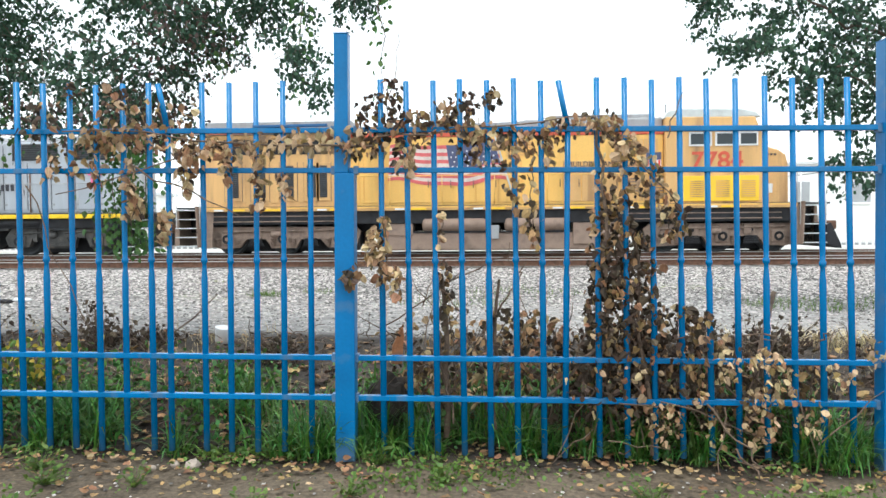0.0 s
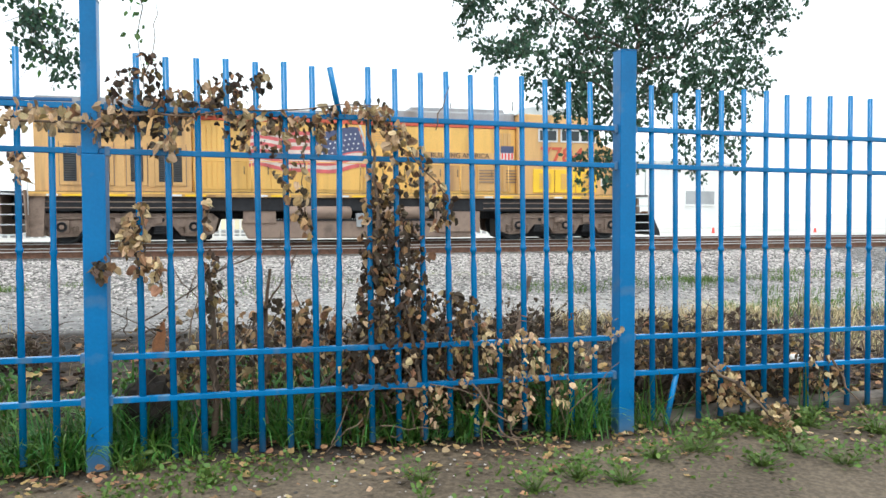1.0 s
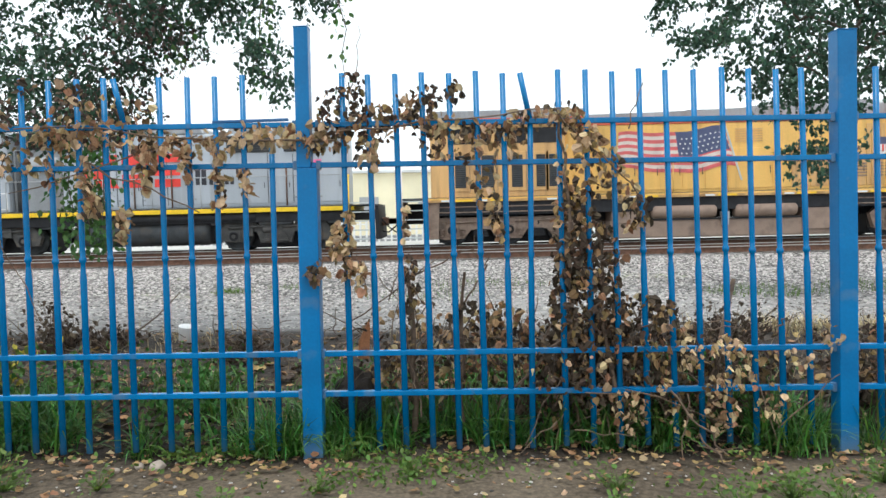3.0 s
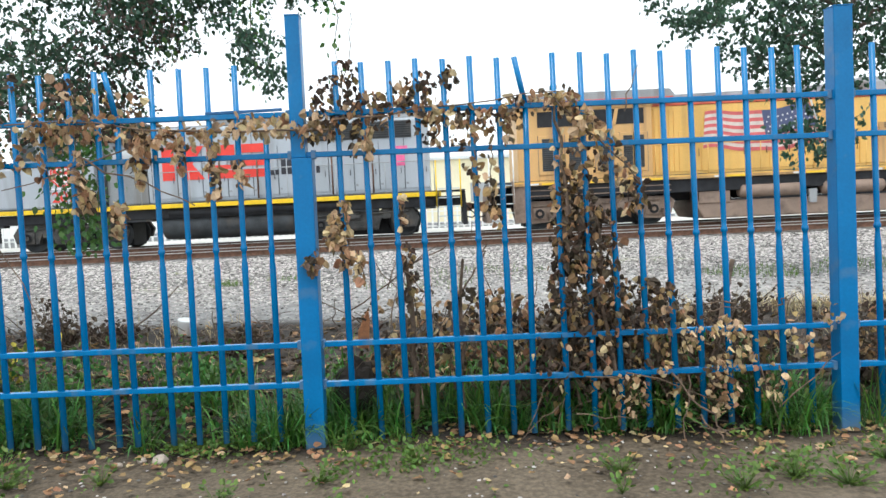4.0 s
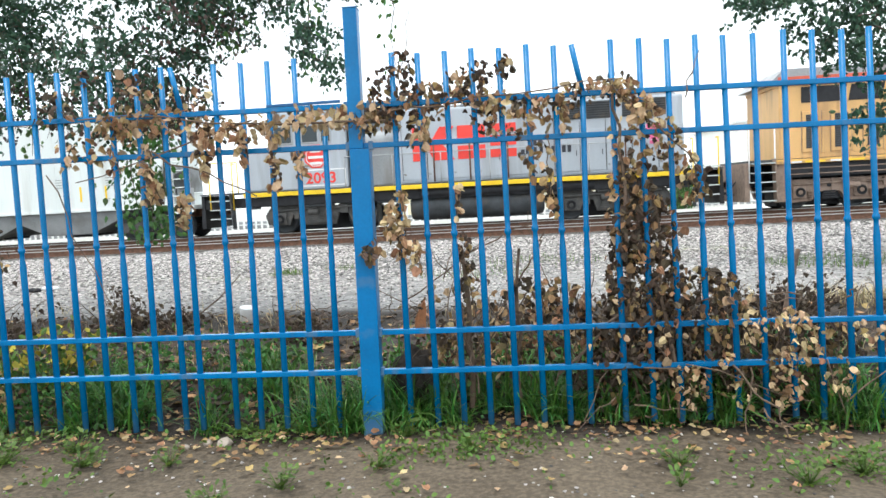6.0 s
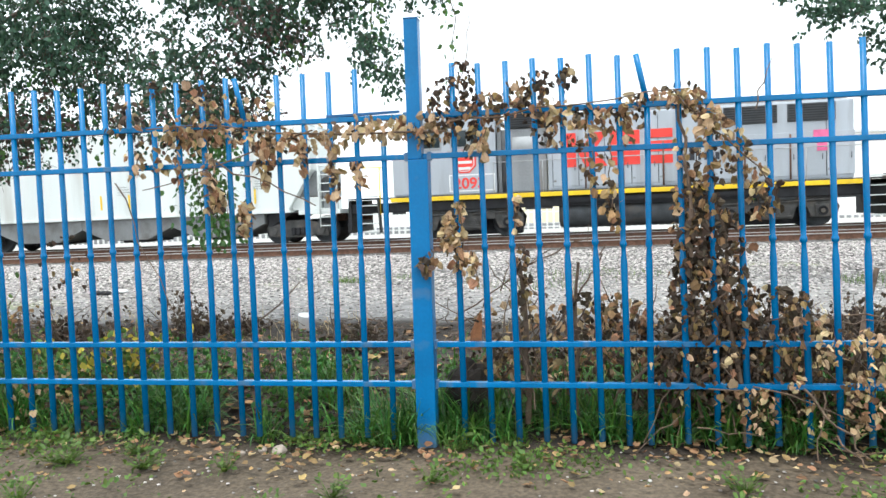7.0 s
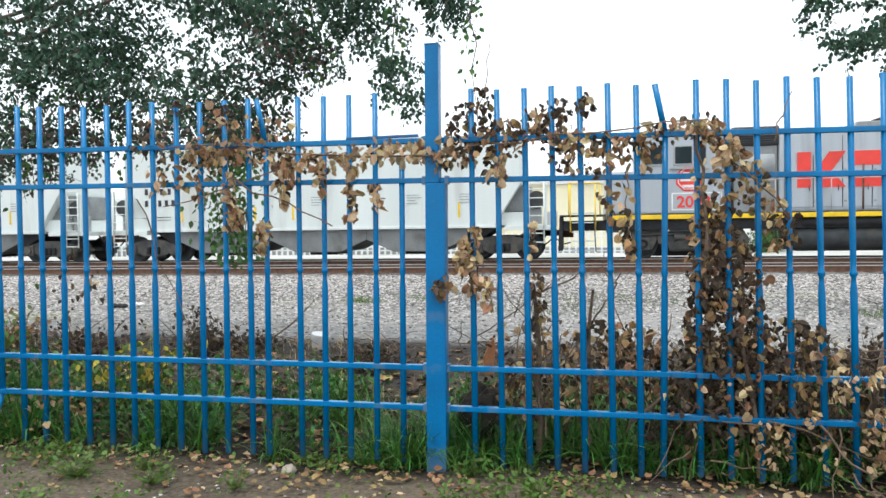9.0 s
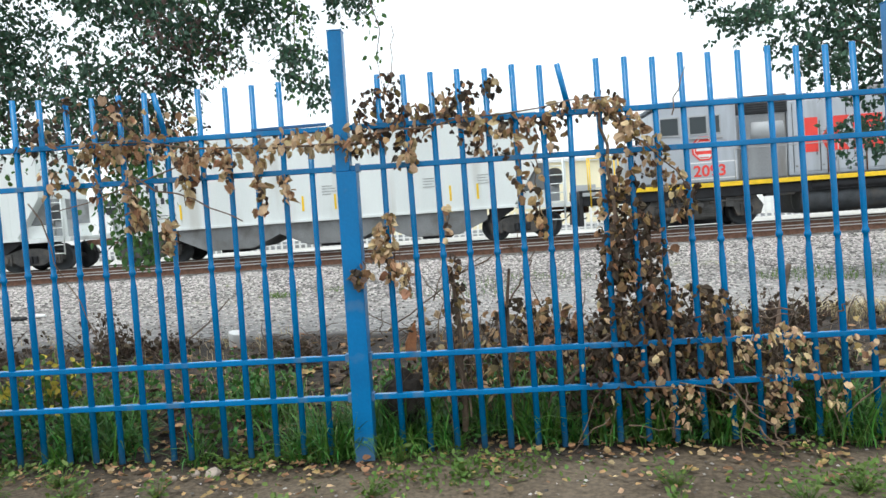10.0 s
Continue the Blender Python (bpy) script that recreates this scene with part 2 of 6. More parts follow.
def ground_material():
    """Packed earth near the fence, dark leaf mould with painted-in shade on the bank, pale gravel from there to beyond
    the tracks.
    """
    m = bpy.data.materials.new("earth_and_gravel")
    m.use_nodes = True
    n, l = m.node_tree.nodes, m.node_tree.links
    b = n["Principled BSDF"]
    b.inputs["Roughness"].default_value = 0.95
    tc = n.new("ShaderNodeTexCoord")
    sep = n.new("ShaderNodeSeparateXYZ")
    l.new(tc.outputs["Object"], sep.inputs[0])

    def noise_tex(scale, detail=6):
        t = n.new("ShaderNodeTexNoise")
        t.inputs["Scale"].default_value, t.inputs["Detail"].default_value = scale, detail
        l.new(tc.outputs["Object"], t.inputs["Vector"])
        return t.outputs[0]

    def ramp(src, *stops):
        r = n.new("ShaderNodeValToRGB")
        e = r.color_ramp.elements
        while len(e) < len(stops):
            e.new(0.5)
        for k, (p, c) in zip(e, stops):
            k.position, k.color = p, (*c, 1)
        l.new(src, r.inputs[0])
        return r.outputs[0]

    def mix(fac, a, c):
        x = n.new("ShaderNodeMix")
        x.data_type = "RGBA"
        l.new(fac, x.inputs[0])
        l.new(a, x.inputs[6])
        l.new(c, x.inputs[7])
        return x.outputs[2]

    def step(src, wobble, lo, hi):
        a = n.new("ShaderNodeMath")
        a.operation = "MULTIPLY_ADD"
        a.inputs[1].default_value = wobble
        l.new(noise_tex(1.3), a.inputs[0])
        l.new(src, a.inputs[2])
        r = n.new("ShaderNodeMapRange")
        r.interpolation_type = "SMOOTHSTEP"
        r.inputs[1].default_value, r.inputs[2].default_value = lo + wobble / 2, hi + wobble / 2
        l.new(a.outputs[0], r.inputs[0])
        return r.outputs[0]

    earth = ramp(noise_tex(1.1), (0.30, (0.050, 0.038, 0.025)), (0.5, (0.100, 0.077, 0.052)), (0.7, (0.160, 0.126, 0.089)))
    speck = ramp(noise_tex(38, 4), (0.40, (0.036, 0.025, 0.016)), (0.62, (0.20, 0.15, 0.102)))
    x1 = n.new("ShaderNodeMix")
    x1.data_type = "RGBA"
    x1.inputs[0].default_value = 0.35
    l.new(earth, x1.inputs[6])
    l.new(speck, x1.inputs[7])
    # dark bank soil, deepened further for the shade under the plants
    shaded_mould = ramp(noise_tex(9), (0.35, (0.012, 0.009, 0.007)), (0.55, (0.028, 0.020, 0.014)), (0.75, (0.078, 0.054, 0.036)))
    vor = n.new("ShaderNodeTexVoronoi")
    vor.inputs["Scale"].default_value = 11
    l.new(tc.outputs["Object"], vor.inputs["Vector"])
    stones = ramp(vor.outputs["Color"], (0.0, (0.19, 0.18, 0.172)), (0.5, (0.35, 0.335, 0.32)), (1.0, (0.52, 0.50, 0.48)))
    joint = ramp(vor.outputs["Distance"], (0.16, (1, 1, 1)), (0.56, (0.13, 0.12, 0.115)))
    x2 = n.new("ShaderNodeMix")
    x2.data_type, x2.blend_type = "RGBA", "MULTIPLY"
    x2.inputs[0].default_value = 1.0
    l.new(stones, x2.inputs[6])
    l.new(joint, x2.inputs[7])
    fines = ramp(noise_tex(6), (0.35, (0.18, 0.17, 0.162)), (0.65, (0.31, 0.297, 0.285)))
    gravel = mix(ramp(noise_tex(0.45), (0.50, (0, 0, 0)), (0.68, (0.8, 0.8, 0.8))), x2.outputs[2], fines)
    gravel = mix(step(sep.outputs["Y"], 3.0, 5.5, 9.0), fines, gravel)
    weeds = ramp(noise_tex(12), (0.4, (0.16, 0.20, 0.06)), (0.6, (0.34, 0.36, 0.14)))
    wfac = ramp(noise_tex(0.32, 3), (0.61, (0, 0, 0)), (0.70, (0.6, 0.6, 0.6)))
    gravel = mix(wfac, gravel, weeds)
    y = sep.outputs["Y"]
    c = mix(step(y, 0.5, -0.25, 0.05), x1.outputs[2], shaded_mould)
    c = mix(step(y, 1.0, 3.2, 4.0), c, gravel)
    far = ramp(noise_tex(0.2), (0.4, (0.40, 0.39, 0.36)), (0.6, (0.52, 0.51, 0.48)))
    c = mix(step(y, 1.0, 25, 27), c, far)
    l.new(c, b.inputs["Base Color"])
    bp = n.new("ShaderNodeBump")
    bp.inputs["Strength"].default_value, bp.inputs["Distance"].default_value = 0.6, 0.03
    l.new(noise_tex(30, 6), bp.inputs["Height"])
    l.new(bp.outputs[0], b.inputs["Normal"])
    return m


def build_ground():
    xs = [-900, -300, -120, -70, -45, -30, -20] + [-14 + 0.5 * i for i in range(57)] + [20, 30, 45, 70, 120, 300, 900]
    ys = [-300, -60, -20, -10, -6] + [-5 + 0.25 * i for i in range(40)] + [5.5, 6.5, 8, 10, 12, 14, 16, 18, 20, 24, 30, 40, 60, 120, 300, 1200]
    verts = []
    for y in ys:
        for x in xs:
            bumpy = 0.03 * noise.noise((x * 0.9, y * 0.9, 0)) + 0.015 * noise.noise((x * 3, y * 3, 4))
            verts.append((x, y, ground_z(x, y) + (bumpy if abs(x) < 15 and -5 < y < 4 else 0)))
    w = len(xs)
    faces = [(j * w + i, j * w + i + 1, (j + 1) * w + i + 1, (j + 1) * w + i) for j in range(len(ys) - 1) for i in range(w - 1)]
    me = bpy.data.meshes.new("ground")
    me.from_pydata(verts, [], faces)
    me.polygons.foreach_set("use_smooth", [True] * len(faces))
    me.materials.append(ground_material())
    tagged(new("ground", me), "packed brown earth path giving way to pale grey gravel", "ground", kind="structure")


def tilt():
    return pose(0, 0, 0, 0, -math.degrees(math.atan(GRADE)), 0)


def build_track(yc, name):
    """Two rails on sleepers over a ballast bed."""
    root = thing(name, "rusty steel rails with shiny heads on ballast and sleepers", "track", kind="structure",
                 m=Matrix.Translation((0, yc, RAIL_Z)) @ tilt())
    for s in (-0.76, 0.76):
        bm = bmesh.new()
        b_box(bm, -95, 95, s - 0.07, s + 0.07, -0.17, -0.155)
        b_box(bm, -95, 95, s - 0.012, s + 0.012, -0.155, -0.04)
        b_box(bm, -95, 95, s - 0.036, s + 0.036, -0.04, -0.024)
        r = part("rail", bm, RUST, root)
        part("rail_head", box(-95, 95, s - 0.036, s + 0.036, -0.024, 0.0, 0.006), STEEL, r, "shiny worn rail head")
    me = mesh_of("sleeper", box(-0.12, 0.12, -1.3, 1.3, -0.37, -0.172, 0.015), TIE)
    for i in range(100):
        share("sleeper", me, root, pose(-35 + 0.7 * i, 0, 0))
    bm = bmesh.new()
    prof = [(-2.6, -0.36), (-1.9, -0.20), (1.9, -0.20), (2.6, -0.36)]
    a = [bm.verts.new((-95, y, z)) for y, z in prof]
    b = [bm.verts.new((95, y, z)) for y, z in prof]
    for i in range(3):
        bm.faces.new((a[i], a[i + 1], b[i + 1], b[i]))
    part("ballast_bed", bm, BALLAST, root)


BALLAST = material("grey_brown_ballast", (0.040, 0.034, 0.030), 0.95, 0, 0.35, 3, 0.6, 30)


# ---- rolling stock ----
def wheelset(parent, x, r=0.5, mat=None):
    bm = bmesh.new()
    for s in (-1, 1):
        b_lathe(bm, [(0.10, s * 0.60), (r * 0.55, s * 0.66), (r * 0.8, s * 0.70), (r + 0.03, s * 0.70), (r + 0.02, s * 0.73), (r, s * 0.74), (r, s * 0.83),
                     (r * 0.86, s * 0.84), (r * 0.80, s * 0.79), (r * 0.35, s * 0.78), (0.14, s * 0.86), (0.14, s * 0.88)], axis="Y", seg=24)
    b_rod(bm, (0, -0.9, 0), (0, 0.9, 0), 0.09, seg=10)
    for k in range(4):
        a = k * math.tau / 4
        b_rod(bm, (r * 0.6 * math.cos(a), -0.80, r * 0.6 * math.sin(a)), (r * 0.6 * math.cos(a), -0.77, r * 0.6 * math.sin(a)), 0.06, seg=8)
    ob = part("wheelset", bm, mat or DARK_GREY, parent)
    ROLLING.append((ob, x, r))
    return ob


ROLLING, TRAIN = [], []


def bogie(parent, xs, mat, r, style):
    """A truck: side frames, journal boxes, springs; its wheelsets turn."""
    x0, x1, mid = min(xs), max(xs), (min(xs) + max(xs)) / 2
    tr = part("truck", box(x0 - 0.45, x1 + 0.45, -0.55, 0.55, 0.08, 0.85, 0.03) if style != "car" else box(x0 + 0.3, x1 - 0.3, -0.55, 0.55, 0.45, 0.8, 0.03), BLACK, parent)
    for s in (-1, 1):
        y0, y1 = (-1.22, -1.02) if s < 0 else (1.02, 1.22)
        if style == "six":
            out = [(x0 - 0.75, 0.78), (x0 - 0.55, 0.95), (x1 + 0.55, 0.95), (x1 + 0.75, 0.78), (x1 + 0.6, 0.30), (x1 + 0.25, 0.20), (x1 - 0.40, 0.24), (x1 - 0.62, 0.55),
                   (mid + 0.60, 0.55), (mid + 0.42, 0.22), (mid - 0.42, 0.22), (mid - 0.60, 0.55), (x0 + 0.62, 0.55), (x0 + 0.40, 0.24), (x0 - 0.25, 0.20), (x0 - 0.6, 0.30)]
        elif style == "four":
            out = [(x0 - 0.55, 0.62), (x0 - 0.30, 0.98), (mid - 0.7, 0.98), (mid - 0.6, 0.86), (mid + 0.6, 0.86), (mid + 0.7, 0.98), (x1 + 0.30, 0.98), (x1 + 0.55, 0.62), (x1 + 0.45, 0.32),
                   (x1 - 0.3, 0.30), (x1 - 0.42, 0.66), (mid + 0.62, 0.66), (mid + 0.52, 0.26), (mid - 0.52, 0.26), (mid - 0.62, 0.66), (x0 + 0.42, 0.66), (x0 + 0.3, 0.30), (x0 - 0.45, 0.32)]
        else:
            out = [(x0 - 0.28, 0.62), (x0 + 0.1, 0.70), (mid - 0.30, 0.82), (mid + 0.30, 0.82), (x1 - 0.1, 0.70), (x1 + 0.28, 0.62), (x1 + 0.25, 0.40), (x1 - 0.2, 0.38), (mid + 0.42, 0.22), (mid - 0.42, 0.22), (x0 + 0.2, 0.38), (x0 - 0.25, 0.40)]
        part("side_frame", prism(out, y0, y1, 0.018), mat, tr)
        if style == "car":
            bm = bmesh.new()
            for k in range(3):
                b_lathe(bm, [(0.075, 0.30), (0.09, 0.34), (0.075, 0.38), (0.09, 0.42), (0.075, 0.46), (0.09, 0.50), (0.075, 0.56)], (mid - 0.18 + 0.18 * k, s * 1.24, 0), seg=8)
            part("spring", bm, BLACK, tr)
        if style == "six":
            for c in (-0.95, 0.95):
                bm = bmesh.new()
                for k in range(4):
                    b_box(bm, mid + c - 0.26 + 0.02 * k, mid + c + 0.26 - 0.02 * k, s * 1.25 - 0.04, s * 1.25 + 0.04, 0.30 + 0.07 * k, 0.345 + 0.07 * k)
                part("leaf_spring", bm, BLACK, tr)
                part("frame_boss", rod((mid + c, s * 1.22, 0.74), (mid + c, s * 1.26, 0.74), 0.07, seg=14), BLACK, tr)
            for x in xs:
                for dx in (-0.36, 0.36):
                    bm = bmesh.new()
                    for k in range(5):
                        b_lathe(bm, [(0.06, 0.30 + 0.055 * k), (0.095, 0.312 + 0.055 * k), (0.06, 0.335 + 0.055 * k)], (x + dx, s * 1.24, 0), seg=10)
                    part("coil_spring", bm, mat, tr)
        if style == "four":
            bm = bmesh.new()
            for k in range(5):
                b_box(bm, mid - 0.45 + 0.03 * k, mid + 0.45 - 0.03 * k, s * 1.30 - 0.04, s * 1.30 + 0.04, 0.34 + 0.065 * k, 0.385 + 0.065 * k)
            part("leaf_spring", bm, mat, tr)
    for x in xs:
        wheelset(tr, x, r)
        for s in (-1, 1):
            bm = box(x - 0.2, x + 0.2, s * 1.20 - 0.1, s * 1.20 + 0.1, r - 0.2, r + 0.2, 0.03)
            b_rod(bm, (x, s * 1.28, r), (x, s * 1.37, r), 0.13, seg=16)
            jb = part("journal_box", bm, mat, tr)
            if style != "car":
                part("journal_cap", b_lathe(bmesh.new(), [(0.155, s * 1.371), (0.155, s * 1.385), (0.11, s * 1.385), (0.11, s * 1.371)], (x, 0, r), "Y", 20), BLACK, tr)
                part("journal_centre", rod((x, s * 1.368, r), (x, s * 1.392, r), 0.07, seg=12), mat, tr)
    if style != "car":
        bm = bmesh.new()
        b_rod(bm, (x0 - 0.2, -1.28, 0.78), (mid - 0.1, -1.28, 0.83), 0.035, seg=6)
        b_rod(bm, (mid + 0.2, -1.28, 0.80), (x1 + 0.2, -1.28, 0.86), 0.035, seg=6)
        b_rod(bm, (mid - 0.4, -1.3, 0.70), (mid - 0.05, -1.3, 0.70), 0.10, seg=12)
        b_box(bm, mid - 0.9, mid - 0.75, -1.28, -1.22, 0.5, 0.95, 0.01)
        b_box(bm, mid + 0.7, mid + 0.95, -1.30, -1.22, 0.62, 0.92, 0.01)
        part("brake_gear", bm, mat, tr)
    return tr


def end_steps(parent, x, side, mat, rail_mat, z_top=1.65, face=1):
    """A stair of four treads set in the platform end, with grab rails."""
    st = part("steps", prism([(x - 0.42 * face, 0.28), (x - 0.36 * face, z_top), (x - 0.33 * face, z_top), (x - 0.39 * face, 0.28)], side * 1.5 - 0.28, side * 1.5 + 0.06), mat, parent)
    for k in range(5):
        part("tread", box(x - 0.36, x + 0.36, side * 1.5 - 0.26, side * 1.5 + 0.05, 0.30 + 0.30 * k, 0.335 + 0.30 * k), PALE_GREY, st)
    for dx in (-0.4, 0.4):
        bm = bmesh.new()
        b_rod(bm, (x + dx, side * 1.56, 0.9), (x + dx, side * 1.56, z_top + 1.0), 0.022, seg=6)
        b_rod(bm, (x + dx, side * 1.56, z_top + 1.0), (x + dx, side * 1.30, z_top + 1.0), 0.022, seg=6)
        part("grab_rail", bm, rail_mat, st)


def handrail(parent, x0, x1, side, z0, mat, n):
    bm = bmesh.new()
    b_rod(bm, (x0, side * 1.52, z0 + 1.0), (x1, side * 1.52, z0 + 1.0), 0.017, seg=6)
    for i in range(n):
        x = x0 + (x1 - x0) * i / (n - 1)
        b_rod(bm, (x, side * 1.52, z0 - 0.1), (x, side * 1.52, z0 + 1.0), 0.015, seg=6)
    part("handrail", bm, mat, parent)


def coupler(parent, x, face):
    bm = bmesh.new()
    b_box(bm, min(x, x + 0.75 * face), max(x, x + 0.75 * face), -0.09, 0.09, 0.78, 0.98, 0.02)
    b_box(bm, min(x + 0.6 * face, x + 0.95 * face), max(x + 0.6 * face, x + 0.95 * face), -0.2, 0.14, 0.72, 1.02, 0.05)
    part("coupler", bm, RUST, parent)
    bm = bmesh.new()
    pts = [(x + 0.1 * face, -0.45, 1.0), (x + 0.35 * face, -0.45, 0.7), (x + 0.6 * face, -0.4, 0.5), (x + 0.85 * face, -0.35, 0.55)]
    for a, b in zip(pts, pts[1:]):
        b_rod(bm, a, b, 0.025, seg=6)
    part("brake_hose", bm, BLACK, parent)


def flag_band(root, y):
    """The painted waving banner: red and white stripes, a blue field with pale stars."""
    def edge(u, v):
        wave = 0.10 * math.sin(u * 8.0 + 0.6) + 0.05 * math.sin(u * 14 + 1)
        return -2.25 + (3.97 - 0.5 * v) * u + 0.08 * v, 2.34 + 1.38 * v * (0.90 + 0.10 * u) + wave * (1.0 - 0.35 * v)
    bands = 11
    for k in range(bands):
        bm = bmesh.new()
        prev = None
        for i in range(41):
            u = i / 40
            lo, hi = edge(u, k / bands), edge(u, (k + 1) / bands)
            pair = [bm.verts.new((lo[0], y, lo[1])), bm.verts.new((hi[0], y, hi[1]))]
            if prev:
                bm.faces.new((prev[0], pair[0], pair[1], prev[1]))
            prev = pair
        part("flag_stripe", bm, FLAG_RED if k % 2 == 0 else FLAG_WHITE, root)
    bm = bmesh.new()
    grid = [[bm.verts.new((edge(0.54 + 0.45 * i / 12, 0.40 + 0.60 * j / 4)[0], y - 0.004, edge(0.54 + 0.45 * i / 12, 0.40 + 0.60 * j / 4)[1])) for j in range(5)] for i in range(13)]
    for i in range(12):
        for j in range(4):
            bm.faces.new((grid[i][j], grid[i + 1][j], grid[i + 1][j + 1], grid[i][j + 1]))
    field = part("flag_field", bm, NAVY, root)
    bm = bmesh.new()
    for i in range(9):
        for j in range(4):
            x, z = edge(0.57 + 0.40 * (i + 0.5 * (j % 2)) / 9, 0.47 + 0.47 * j / 4)
            ring = [bm.verts.new((x + (0.042 if k % 2 == 0 else 0.018) * math.sin(k * math.tau / 10), y - 0.008, z + (0.042 if k % 2 == 0 else 0.018) * math.cos(k * math.tau / 10))) for k in range(10)]
            bm.faces.new(ring)
    part("star_field", bm, WHITE, field)
    part("flag_pole", prism([(1.30, 3.88), (1.36, 3.88), (1.93, 1.98), (1.87, 1.98)], y - 0.008, y), PALE_GREY, root, "painted pale grey flag pole")


def build_yellow_locomotive():
    root = thing("locomotive", "weathered yellow diesel locomotive with grey roof and painted flag", "locomotive")
    Y = -1.55
    part("frame", box(-8.55, 11.1, -1.45, 1.45, 1.02, 1.47, 0.03), BLACK, root)
    part("draft_beam", box(-9.35, 12.0, -0.45, 0.45, 0.75, 1.45, 0.03), BLACK, root)
    sill = part("sill", box(-8.6, 11.05, -1.56, 1.56, 1.46, 1.56, 0.01), AMBER_ORANGE, root)
    part("sill_stripe", box(-8.6, 11.05, -1.575, -1.561, 1.535, 1.60), AMBER_YELLOW, sill)
    part("walkway", box(-9.4, 12.1, -1.5, 1.5, 1.561, 1.62), DARK_GREY, root)
    for x, f in ((-9.35, -1), (12.0, 1)):
        part("pilot", prism([(x, 0.3), (x + 0.18 * f, 0.3), (x + 0.10 * f, 1.55), (x, 1.55)], -0.6 if f > 0 else -1.45, 1.45, 0.01), TRUCK_BROWN, root)
        coupler(root, x, f)
    part("pilot_plough", prism([(12.0, 0.25), (12.5, 0.12), (12.45, 0.3), (12.15, 0.95), (12.0, 0.95)], -1.5, 1.5, 0.01), BLACK, root)
    # radiator cabinet at the rear
    cab_r = part("radiator_cabinet", box(-8.43, -3.98, -1.50, 1.50, 1.60, 3.90, 0.04), AMBER_ORANGE, root)
    part("radiator_roof", prism([(-8.75, 4.02), (-8.55, 4.20), (-8.3, 4.44), (-3.4, 4.44), (-3.2, 4.2), (-3.3, 4.02)], -1.62, 1.62, 0.03), AMBER_GREY, root)
    part("roof_stripe", box(-8.46, -3.95, -1.52, 1.52, 3.90, 4.015, 0.01), AMBER_ORANGE, root)
    part("eave_stripe", box(-8.5, -3.3, -1.636, -1.621, 4.04, 4.18), AMBER_RED, root, "dull red stripe along the roof edge")
    for x0, x1 in ((-7.62, -7.26), (-6.74, -6.34), (-5.75, -5.39), (-4.94, -4.64), (-4.52, -4.26)):
        fr = part("grille_frame", box(x0 - 0.11, x1 + 0.11, -1.535, -1.50, 1.80, 3.08, 0.012), AMBER_ORANGE, cab_r)
        for xe in (x0 - 0.135, x1 + 0.115):
            part("door_seam", box(xe, xe + 0.02, -1.506, -1.499, 1.78, 3.10), TRUCK_BROWN, cab_r)
        g = part("grille", box(x0, x1, -1.540, -1.536, 1.92, 2.98), DARK_GREY, fr, "dark wire grille")
        bm = bmesh.new()
        for k in range(15):
            b_box(bm, x0, x1, -1.550, -1.541, 1.94 + 0.07 * k, 1.962 + 0.07 * k)
        part("slat", bm, BLACK, g)
    for x0, x1 in ((-7.12, -7.02), (-6.15, -5.92), (-5.25, -5.06)):
        part("access_panel", box(x0, x1, -1.518, -1.50, 1.75, 3.05, 0.008), AMBER_ORANGE if x1 - x0 < 0.3 else AMBER_YELLOW, cab_r)
    it = part("intake", box(-7.75, -4.25, -1.512, -1.495, 3.36, 3.86), BLACK, cab_r, "long dark air intake under the eave")
    for x in (-6.45, -5.3):
        part("brace", prism([(x, 3.36), (x + 0.12, 3.36), (x + 0.22, 3.86), (x + 0.10, 3.86)], -1.535, -1.513), AMBER_ORANGE, it)
    # long hood
    hood = part("engine_hood", box(-3.97, 6.85, -1.28, 1.28, 1.60, 3.90, 0.05), AMBER_YELLOW, root)
    part("hood_roof", prism([(-3.97, 4.04), (-3.97, 4.28), (2.0, 4.32), (2.3, 4.44), (6.85, 4.46), (6.85, 4.04)], -1.18, 1.18, 0.06), AMBER_GREY, root)
    part("roof_stripe", box(-3.94, 6.85, -1.30, 1.30, 3.90, 4.04, 0.01), AMBER_RED, root)
    x, k = -3.85, 0
    while x < 6.6:
        w = (0.16, 0.16, 0.16, 0.16, 0.16, 0.75, 0.75, 0.75, 0.75, 0.75, 0.75, 0.75, 0.75, 0.62, 0.62, 0.62, 0.62, 0.62)[k % 18]
        d = part("hood_door", box(x, x + w - 0.03, -1.305, -1.28, 1.72, 3.05 if k % 18 > 4 else 3.75, 0.008), AMBER_YELLOW if x < 3.4 else AMBER_ORANGE, hood)
        if w > 0.5:
            bm = bmesh.new()
            b_rod(bm, (x + w - 0.10, -1.33, 2.2), (x + w - 0.10, -1.33, 2.45), 0.012, seg=6)
            part("latch", bm, DARK_GREY, d)
        x, k = x + w, k + 1
    for x0, x1 in ((0.55, 1.4), (1.7, 2.6)):
        bm = bmesh.new()
        for j in range(6):
            b_box(bm, x0, x1, -1.30, -1.28, 3.25 + 0.08 * j, 3.29 + 0.08 * j)
        part("vent", bm, AMBER_ORANGE, hood)
    for x0 in (5.50, 6.50):
        bm = bmesh.new()
        for j in range(5):
            b_box(bm, x0, min(x0 + 0.55, 6.84), -1.33, -1.306, 2.02 + 0.10 * j, 2.06 + 0.10 * j)
        part("louvre", bm, TRUCK_BROWN, hood)
